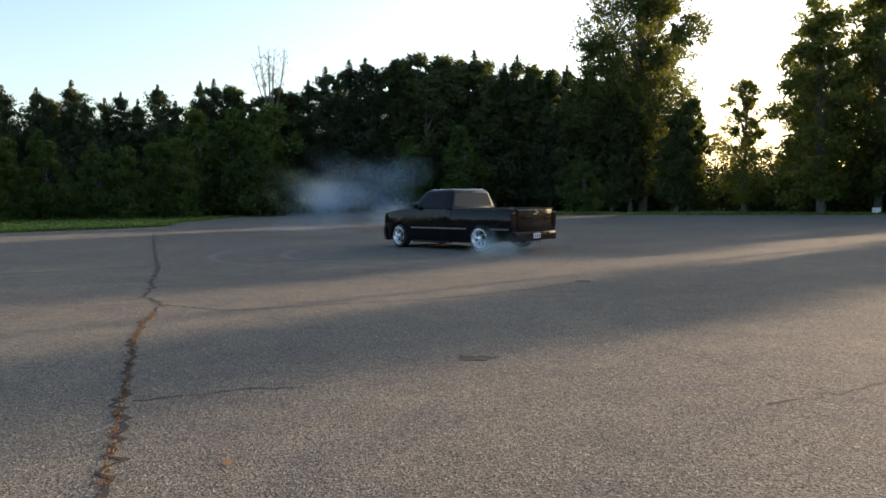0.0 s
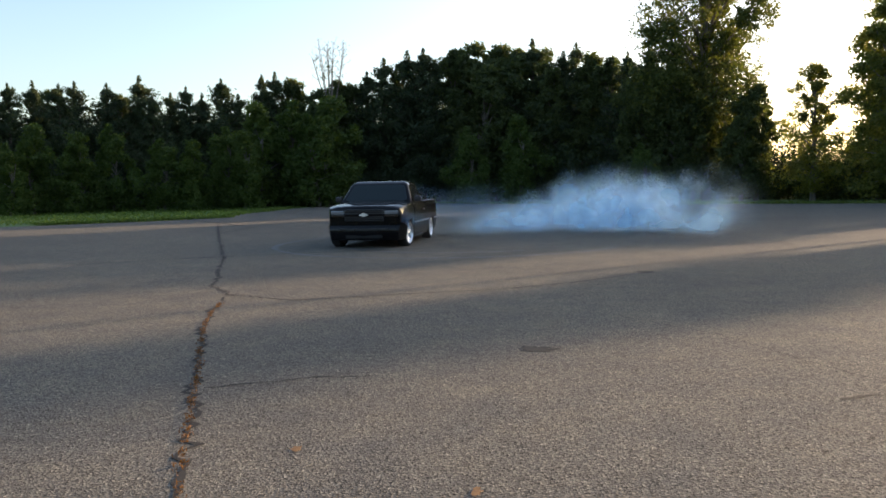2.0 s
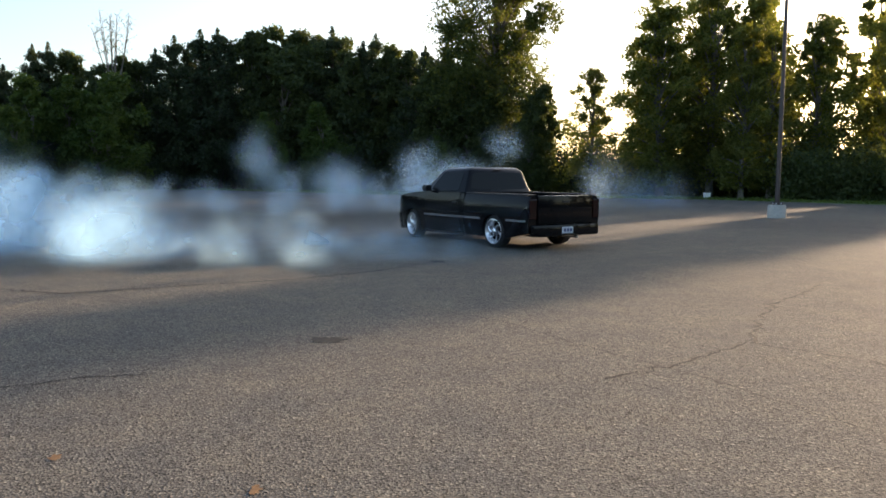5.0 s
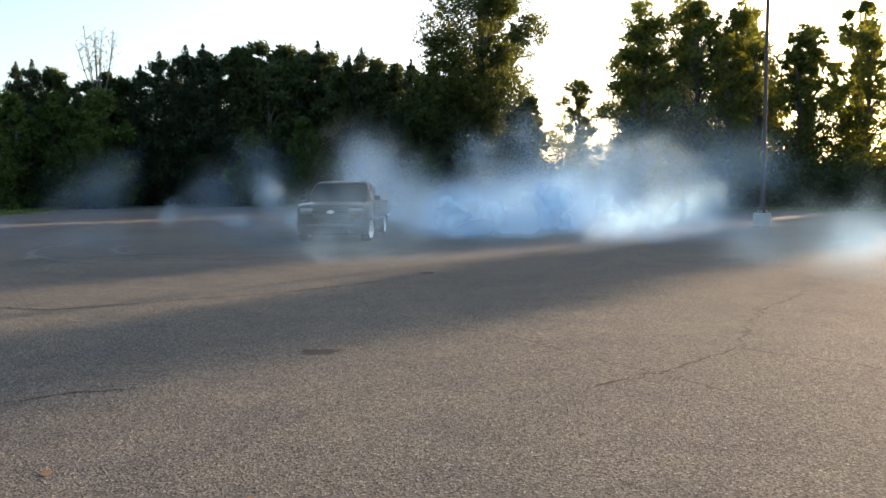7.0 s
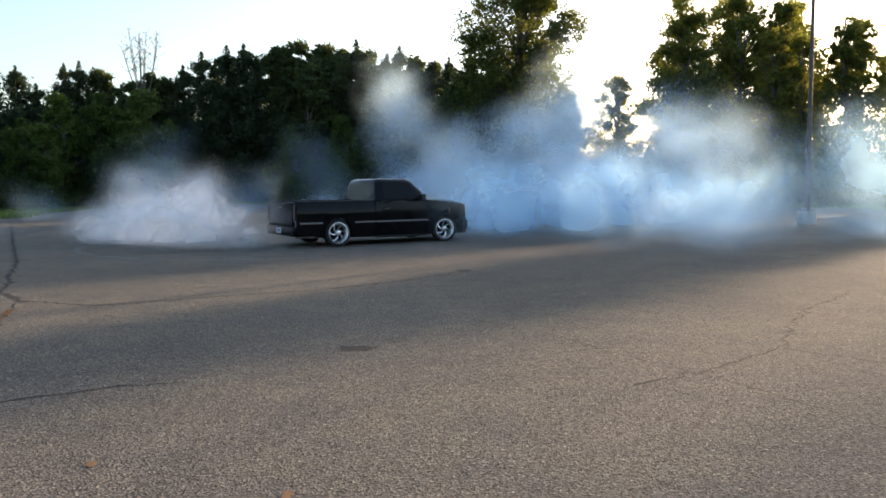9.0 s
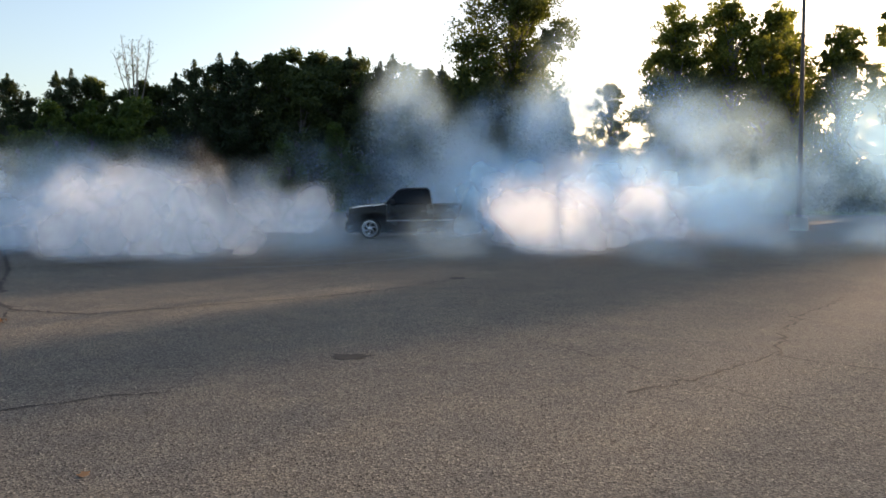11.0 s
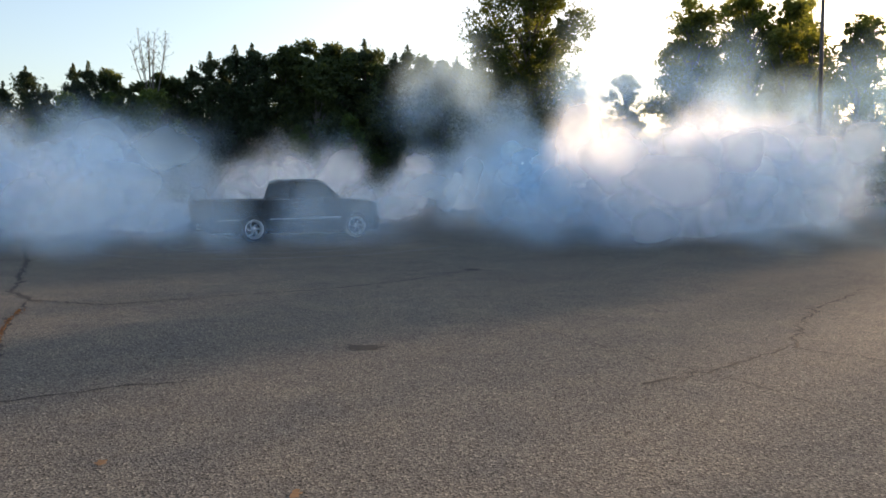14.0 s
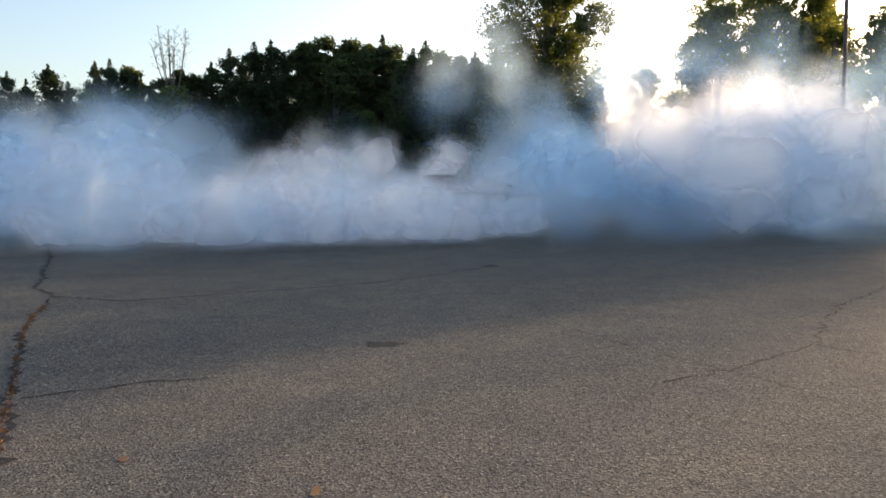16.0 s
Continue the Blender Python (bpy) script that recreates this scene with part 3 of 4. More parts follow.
def bare_tree(x, y, h, wide=1.0, label="nearly bare tree with thin upright twigs"):
    rng = np.random.default_rng(77 if wide >= 1 else 78 + int(abs(x)))
    root = new("bare_tree")
    root.location = (x, y, 0)
    vs, fs, tips = [], [], []
    limb(vs, fs, [(0, 0, 0), (0.1, 0, h * 0.3), (0, 0, h * 0.55)], [0.16 * wide, 0.13 * wide, 0.09 * wide], 6)
    for i in range(9):
        a = i * 0.7
        e = Vector((1.5 * wide * math.cos(a) * rng.uniform(0.3, 1), 1.2 * wide * math.sin(a), h * rng.uniform(0.86 if wide > 1 else 0.65, 1.0)))
        m = Vector((e.x * 0.6, e.y * 0.6, h * 0.74))
        limb(vs, fs, [(0, 0, h * rng.uniform(0.4, 0.55)), m, e], [0.06 * wide, 0.04 * wide, 0.015 * wide], 4)
        for j in range(16):
            s = m.lerp(e, rng.uniform(0, 0.95))
            q = s + Vector((rng.normal() * 0.3, rng.normal() * 0.3, rng.uniform(0.2, 0.7)))
            limb(vs, fs, [s, q], [0.02, 0.008], 3)
            tips.append(tuple(q))
    new("trunk", mesh_of("trunk", vs, fs, GREY_BARK)).parent = root
    c = np.repeat(np.array(tips), 3, axis=0) + rng.normal(size=(len(tips) * 3, 3)) * 0.12
    new("crown", leaf_mesh("crown", c, 0.13, BROAD_LEAF, rng)).parent = root
    tagged(root, label, "tree")


bare_tree(-15.9, 70.5, 14.9, 1.1)


def thicket(name, line, depth, low, high, count, size, material, seed, label):
    """A ragged belt of undergrowth along a line on the plan."""
    rng = np.random.default_rng(seed)
    pts = np.array(line, float)
    seg = rng.integers(0, len(pts) - 1, count // 40)
    f = rng.uniform(0, 1, (len(seg), 1))
    c = pts[seg] * (1 - f) + pts[seg + 1] * f
    c = c + rng.uniform(0, depth, (len(seg), 1)) * np.array((0.25, 0.97))
    hh = rng.uniform(low, high, len(seg)) * rng.uniform(0.6, 1, len(seg))
    out = []
    for (x, y), h in zip(c, hh):
        p = rng.normal(size=(40, 3)) * np.array((0.9, 0.7, 0.1)) * 0.75
        p[:, 2] = h * rng.uniform(0, 1, 40) ** 0.8
        out.append(p + np.array((x, y, 0)))
    me = leaf_mesh(name, np.concatenate(out), size, material, rng)
    return tagged(new(name, me), label, "undergrowth", kind="stuff")


EDGE = [(-75, 20), (-55, 42), (-42, 54), (-32, 62), (-24, 68), (-18, 72), (-8, 75), (2, 77), (9, 70), (18, 64.5), (27, 57), (34, 50.5), (43, 40), (52, 24), (62, 4), (66, -20)]
thicket("undergrowth", EDGE, 3.5, 1.0, 4.6, 110000, 0.3, BROAD_LEAF, 51, "dense dark undergrowth below the trees")
thicket("bushes", [(31, 47), (36, 43), (44, 35), (48, 28)], 2.0, 2.0, 4.6, 24000, 0.26, BROAD_LEAF, 52, "round green bushes along the verge")
BACK = [(-90, 25), (-58, 50), (-40, 64), (-30, 69), (-22, 75), (-8, 82), (4, 80), (12, 72), (19, 67)]
thicket("far_woods", BACK, 7, 7.0, 10.4, 230000, 0.4, SHADED_WOOD, 53, "woods behind the first trees, leaves coloured dark for deep shade")
thicket("far_woods", [(19, 67), (27, 60), (36, 56), (46, 46), (58, 26), (70, 0), (72, -25)], 8, 2.5, 6.0, 70000, 0.3, SHADED_WOOD, 54, "woods behind the first trees, leaves coloured dark for deep shade")
# never in view: added so the truck's paint has something dark to mirror
thicket("woods_behind", [(-75, 20), (-60, -20), (-30, -42), (10, -46), (50, -42), (66, -20)], 4, 6.0, 14.0, 60000, 0.7, SHADED_WOOD, 55, "unseen dark woods added behind the camera for the truck to reflect")


# ---------- pickup truck ----------
def half_width(x, z):
    """The truck's half width at a height and a place along it."""
    w = 0.905 + 0.085 * math.sin(math.pi * min(1, max(0, (z - 0.05) / 1.25)))
    if x > 1.85:
        w -= 0.13 * ((x - 1.85) / 0.55) ** 2
    if x < -2.3:
        w -= 0.04 * ((-2.3 - x) / 0.35) ** 2
    return w


def slab(profile, cuts_x=(), cuts_z=(0.42, 0.6, 0.78, 0.95), cuts_y=(-0.8, -0.5, 0, 0.5, 0.8), crown=0.0):
    """A full-width body section from its side profile, curved in plan and in section."""
    bm = bmesh.new()
    prism(bm, profile, -1.0, 1.0)
    for axis, cuts in ((0, cuts_x), (1, cuts_y), (2, cuts_z)):
        for c in cuts:
            co, no = [0, 0, 0], [0, 0, 0]
            co[axis], no[axis] = c, 1
            bmesh.ops.bisect_plane(bm, geom=bm.verts[:] + bm.edges[:] + bm.faces[:], plane_co=co, plane_no=no, dist=1e-5)
    for v in bm.verts:
        t = v.co.y
        v.co.y = t * half_width(v.co.x, v.co.z)
        if v.co.z > 0.97:
            v.co.z += crown * (1 - t * t) - 0.03 * max(0, abs(t) - 0.8) / 0.2
        if v.co.x > 2.1:
            v.co.x -= 0.07 * t * t
    return bm


def side_panel(x0, x1, z0, z1, side, off, nx=6, nz=6):
    """A thin plate that follows the body's side."""
    bm = bmesh.new()
    grid = {}
    for layer, o in enumerate((off, off - 0.02)):
        for i in range(nx + 1):
            for j in range(nz + 1):
                x, z = x0 + (x1 - x0) * i / nx, z0 + (z1 - z0) * j / nz
                grid[layer, i, j] = bm.verts.new((x, side * (half_width(x, z) + o), z))
    for layer in (0, 1):
        for i in range(nx):
            for j in range(nz):
                bm.faces.new([grid[layer, a, b] for a, b in ((i, j), (i + 1, j), (i + 1, j + 1), (i, j + 1))])
    rim = [(i, 0) for i in range(nx)] + [(nx, j) for j in range(nz)] + [(i, nz) for i in range(nx, 0, -1)] + [(0, j) for j in range(nz, 0, -1)]
    for a, b in zip(rim, rim[1:] + rim[:1]):
        bm.faces.new((grid[0, *a], grid[0, *b], grid[1, *b], grid[1, *a]))
    return bm


def pane(corners, u0, u1, v0, v1, out, thick=0.012):
    """A pane on a bilinear face of the cab: corners bottom-left, bottom-right, top-right, top-left."""
    c = [Vector(p) for p in corners]
    n = (c[1] - c[0]).cross(c[3] - c[0]).normalized()
    bm = bmesh.new()

    def at(u, v, o):
        p = (c[0] * (1 - u) + c[1] * u) * (1 - v) + (c[3] * (1 - u) + c[2] * u) * v
        return bm.verts.new(p + n * o)

    k = 6
    ring = [(u0, v0), (u1, v0), (u1, v1), (u0, v1)]
    pts = []
    for (a, b), (d, e), (g, h) in zip(ring[-1:] + ring[:-1], ring, ring[1:] + ring[:1]):
        for i in range(k + 1):
            t = i / k
            s = 0.13
            p0 = Vector((d + (a - d) * s, e + (b - e) * s))
            p1 = Vector((d, e))
            p2 = Vector((d + (g - d) * s, e + (h - e) * s))
            q = p0 * (1 - t) ** 2 + p1 * 2 * t * (1 - t) + p2 * t * t
            pts.append((q.x, q.y))
    front = [at(u, v, out) for u, v in pts]
    back = [at(u, v, out - thick) for u, v in pts]
    bm.faces.new(front)
    bm.faces.new(back[::-1])
    for i in range(len(front)):
        j = (i + 1) % len(front)
        bm.faces.new((front[i], front[j], back[j], back[i]))
    return bm


def simple(name, material, parent, *dims, bevel=0.0, label="", smooth=False):
    bm = bmesh.new()
    box(bm, *dims, bevel=bevel)
    return part(name, bm, material, parent, label, smooth)


HUB_Z, FRONT_X, REAR_X, TRACK = 0.33, 1.51, -1.51, 0.845


def wheel(parent, name):
    hub = new(name)
    hub.parent = parent
    bm = bmesh.new()
    lathe(bm, [(-0.12, 0.235), (-0.125, 0.3), (-0.1, 0.325), (0.0, 0.332), (0.1, 0.325), (0.125, 0.3), (0.12, 0.25), (0.11, 0.248)], 36)
    part("tyre", bm, TYRE, hub, smooth=True)
    bm = bmesh.new()
    lathe(bm, [(-0.12, 0.236), (0.03, 0.215), (0.09, 0.232), (0.118, 0.25), (0.128, 0.258), (0.13, 0.246), (0.115, 0.236), (0.06, 0.2), (0.03, 0.19)], 36)
    part("rim", bm, CHROME, hub, "polished metal rim", True)
    bm = bmesh.new()
    lathe(bm, [(0.02, 0.2), (0.02, 0.01)], 24)
    part("brake_disc", bm, UNDERSIDE, hub)
    for s in range(6):
        bm = bmesh.new()
        rows = []
        for i in range(7):
            f = i / 6
            r = 0.05 + 0.185 * f
            a = s * math.pi / 3 + 0.75 * f ** 1.4
            w = 0.55 * (1 - f) * 0.35 + (0.3 - 0.08 * f) * 0.62
            y = 0.1 - 0.035 * (2 * f - 1) ** 2 + 0.02 * f
            rows.append([(r, a - w * 0.5, y - 0.03), (r, a - w * 0.5, y), (r, a + w * 0.32, y - 0.012), (r, a + w * 0.5, y - 0.045)])
        g = [[bm.verts.new((r * math.cos(a), y, r * math.sin(a))) for r, a, y in row] for row in rows]
        for p, q in zip(g, g[1:]):
            for i in range(3):
                bm.faces.new((p[i], p[i + 1], q[i + 1], q[i]))
        part("spoke", bm, CHROME, hub, smooth=True)
    bm = bmesh.new()
    lathe(bm, [(0.05, 0.07), (0.11, 0.065), (0.125, 0.045), (0.128, 0.002)], 18)
    part("centre_cap", bm, CHROME, hub, smooth=True)
    return hub


def pickup_truck():
    truck = new("pickup_truck")
    arch_f = arc(FRONT_X, HUB_Z, 0.36, 200, -20, 16)
    arch_r = arc(REAR_X, HUB_Z, 0.36, -20, 200, 16)
    nose = [(0.985, 0.207)] + arch_f + [(2.3, 0.22), (2.36, 0.4), (2.35, 0.6), (2.34, 0.86), (2.31, 0.96), (2.2, 1.0), (1.7, 1.06), (1.2, 1.1), (0.985, 1.12)]
    part("front_body", slab(nose, (1.2, 1.85, 2.0, 2.15, 2.25), crown=0.035), PAINT, truck, "glossy black bonnet and front wings", True)
    cabin = [(-0.5, 0.207), (0.975, 0.207), (0.975, 1.13), (-0.5, 1.1)]
    part("cab_body", slab(cabin, (0, 0.5)), PAINT, truck, "glossy black lower cab", True)
    # bed: two sides, front wall, floor, tailgate
    for side in (1, -1):
        bm = bmesh.new()
        prof = [(-2.62, 0.34)] + [p for p in reversed(arch_r)] + [(-0.515, 0.207), (-0.515, 1.085), (-2.62, 1.07)]
        prism(bm, prof, 0.74 * side, 1.0 * side)
        for c in (0.42, 0.6, 0.78, 0.95):
            bmesh.ops.bisect_plane(bm, geom=bm.verts[:] + bm.edges[:] + bm.faces[:], plane_co=(0, 0, c), plane_no=(0, 0, 1), dist=1e-5)
        for c in (-2.5, -2.4, -2.3):
            bmesh.ops.bisect_plane(bm, geom=bm.verts[:] + bm.edges[:] + bm.faces[:], plane_co=(c, 0, 0), plane_no=(1, 0, 0), dist=1e-5)
        for v in bm.verts:
            if abs(v.co.y) > 0.9:
                v.co.y = side * (half_width(v.co.x, v.co.z) - (0.03 if v.co.z > 1.05 else 0))
        part("bed_side", bm, PAINT, truck, "glossy black bed side", True)
        simple("bed_rail", DARK_TRIM, truck, -2.58, -0.54, min(side * 0.76, side * 0.93), max(side * 0.76, side * 0.93), 1.078, 1.1, bevel=0.008)
    simple("bed_floor", DARK_TRIM, truck, -2.58, -0.52, -0.735, 0.735, 0.5, 0.54)
    simple("bed_front_wall", PAINT, truck, -0.57, -0.52, -0.735, 0.735, 0.545, 1.07, bevel=0.01)
    gate = simple("tailgate", PAINT, truck, -2.66, -2.6, -0.735, 0.735, 0.52, 1.075, bevel=0.015, label="glossy black tailgate", smooth=True)
    simple("handle", DARK_TRIM, gate, -2.675, -2.66, -0.1, 0.1, 0.93, 0.97, bevel=0.005)
    simple("rear_bumper", PAINT, truck, -2.72, -2.58, -0.9, 0.9, 0.27, 0.51, bevel=0.065, label="smooth black roll pan", smooth=True)
    plate = simple("number_plate", PLATE, truck, -2.732, -2.722, -0.15, 0.15, 0.33, 0.46, bevel=0.003, label="white number plate with dark bars")
    for k in range(3):
        simple("bar", PLATE_INK, plate, -2.736, -2.732, -0.11 + 0.08 * k, -0.06 + 0.08 * k, 0.365, 0.425)
    for side in (1, -1):
        a, b = sorted((side * 0.77, side * 0.945))
        lamp = simple("tail_light", RED_LENS, truck, -2.655, -2.6, a, b, 0.62, 1.0, bevel=0.012, label="dark red tail light")
        simple("reverse_lens", RED_LENS, lamp, -2.66, -2.655, a + 0.02, b - 0.02, 0.7, 0.76)
    # chassis
    simple("chassis", UNDERSIDE, truck, -2.5, 2.2, -0.6, 0.6, 0.25, 0.5)
    simple("exhaust_pipe", CHROME, truck, -2.5, -1.2, -0.52, -0.46, 0.2, 0.25, bevel=0.02)
    # cab upper
    B = {s: [Vector((-0.5, s * 0.925, 1.095)), Vector((1.04, s * 0.925, 1.115))] for s in (1, -1)}
    M = {s: [Vector((-0.4, s * 0.74, 1.57)), Vector((0.6, s * 0.74, 1.57))] for s in (1, -1)}
    R_ = {s: [Vector((-0.3, s * 0.64, 1.635)), Vector((0.45, s * 0.64, 1.63))] for s in (1, -1)}
    bm = bmesh.new()
    rings = []
    for d in (B, M, R_):
        rings.append([bm.verts.new(p) for p in (d[1][0], d[1][1], d[-1][1], d[-1][0])])
    for p, q in zip(rings, rings[1:]):
        for i in range(4):
            bm.faces.new((p[i], p[(i + 1) % 4], q[(i + 1) % 4], q[i]))
    bm.faces.new(rings[-1])
    bm.faces.new(rings[0][::-1])
    bmesh.ops.bevel(bm, geom=[e for e in bm.edges if min(v.co.z for v in e.verts) > 1.12 or abs(e.verts[0].co.z - e.verts[1].co.z) > 0.2], offset=0.045, segments=3, affect="EDGES", profile=0.5)
    part("cab_roof", bm, PAINT, truck, "glossy black roof and pillars", True)
    part("windscreen", pane([B[1][1], B[-1][1], M[-1][1], M[1][1]], 0.05, 0.95, 0.02, 0.93, 0.006), SCREEN, truck, "windscreen reflecting the pale sky")
    part("rear_window", pane([B[-1][0], B[1][0], M[1][0], M[-1][0]], 0.06, 0.94, 0.14, 0.9, 0.006), TINT, truck, "tinted rear window")
    part("side_window", pane([B[1][0], B[1][1], M[1][1], M[1][0]], 0.17, 0.86, 0.05, 0.92, 0.006), TINT, truck, "tinted side window")
    part("side_window", pane([B[-1][1], B[-1][0], M[-1][0], M[-1][1]], 0.14, 0.83, 0.05, 0.92, 0.006), TINT, truck, "tinted side window")
    simple("brake_light", RED_LENS, truck, -0.43, -0.405, -0.12, 0.12, 1.565, 1.59, bevel=0.006)
    for side in (1, -1):
        door = part("door", side_panel(-0.36, 0.9, 0.29, 1.09, side, 0.006), PAINT, truck, "glossy black door", True)
        a, b = sorted((side * 0.985, side * 1.025))
        simple("handle", DARK_TRIM, door, -0.3, -0.14, a - 0.02 * (side < 0), b, 0.86, 0.9, bevel=0.008)
        part("moulding", side_panel(-0.5, 0.98, 0.56, 0.6, side, 0.016, 6, 2), MOULDING, truck, "shiny grey side moulding", True)
        part("moulding", side_panel(-1.08, -0.53, 0.56, 0.6, side, 0.012, 4, 2), MOULDING, truck, "shiny grey side moulding", True)
        part("moulding", side_panel(-2.55, -1.95, 0.56, 0.6, side, 0.012, 4, 2), MOULDING, truck, "shiny grey side moulding", True)
        part("sill", side_panel(-0.5, 0.98, 0.175, 0.23, side, 0.0, 4, 2), DARK_TRIM, truck)
        a, b = sorted((side * 0.96, side * 1.14))
        mirror = simple("mirror", DARK_TRIM, truck, 0.72, 0.84, a, b, 1.1, 1.24, bevel=0.025, label="black door mirror", smooth=True)
        simple("mirror_glass", TINT, mirror, 0.715, 0.722, a + 0.03, b - 0.03, 1.12, 1.22)
        a, b = sorted((side * 0.5, side * 0.84))
        lamp = simple("headlight", LENS, truck, 2.2, 2.335, a, b, 0.825, 0.915, bevel=0.02, label="clear headlight")
        a, b = sorted((side * 0.5, side * 0.83))
        simple("indicator", AMBER, lamp, 2.2, 2.33, a, b, 0.77, 0.81, bevel=0.012)
    grille = simple("grille", DARK_TRIM, truck, 2.28, 2.36, -0.49, 0.49, 0.66, 0.94, bevel=0.015, label="black grille with a crossbar")
    for k in range(6):
        z = 0.69 + 0.045 * k
        simple("slat", PAINT, grille, 2.36, 2.372, -0.46, 0.46, z, z + 0.014)
    simple("crossbar", PAINT, grille, 2.36, 2.392, -0.49, 0.49, 0.79, 0.84, bevel=0.01)
    bm = bmesh.new()
    out = [(-0.11, -0.02), (-0.045, -0.02), (-0.045, -0.045), (0.045, -0.045), (0.045, -0.02), (0.11, -0.02), (0.09, 0.02), (0.045, 0.02), (0.045, 0.045), (-0.045, 0.045), (-0.045, 0.02), (-0.09, 0.02)]
    f = [bm.verts.new((2.405, y, 0.815 + z)) for y, z in out]
    g = [bm.verts.new((2.39, y, 0.815 + z)) for y, z in out]
    bm.faces.new(f)
    bm.faces.new(g[::-1])
    for i in range(12):
        bm.faces.new((f[i], f[(i + 1) % 12], g[(i + 1) % 12], g[i]))
    part("badge", bm, CHROME, grille, "plain silver badge")
    bumper = slab([(2.2, 0.19), (2.38, 0.2), (2.44, 0.34), (2.44, 0.5), (2.4, 0.56), (2.2, 0.56)], (2.3,), (0.4,), (-0.8, -0.5, 0, 0.5, 0.8))
    for v in bumper.verts:
        v.co.y *= 1.04
    bumper = part("front_bumper", bumper, PAINT, truck, "black front bumper", True)
    simple("air_intake", UNDERSIDE, bumper, 2.36, 2.425, -0.45, 0.45, 0.25, 0.33)
    simple("step_pad", DARK_TRIM, bumper, 2.36, 2.448, -0.6, 0.6, 0.46, 0.49, bevel=0.008)
    wheels = []
    for x, s in ((FRONT_X, 1), (FRONT_X, -1), (REAR_X, 1), (REAR_X, -1)):
        w = wheel(truck, "wheel")
        w.matrix_basis = pose(x, s * TRACK, HUB_Z, 0, 0, 0 if s > 0 else 180)
        wheels.append((w, x, s))
    return tagged(truck, "lowered glossy black pickup truck with polished wheels, drifting in circles", "pickup truck"), wheels


truck, WHEELS = pickup_truck()
for _o in truck.children_recursive:  # the overhangs before and behind the axles are short
    if _o.type == "MESH" and _o.parent.name.split(".")[0] != "wheel":
        for _v in _o.data.vertices:
            if _v.co.x < REAR_X:
                _v.co.x = REAR_X + (_v.co.x - REAR_X) * 0.94
            elif _v.co.x > FRONT_X:
                _v.co.x = FRONT_X + (_v.co.x - FRONT_X) * 0.89

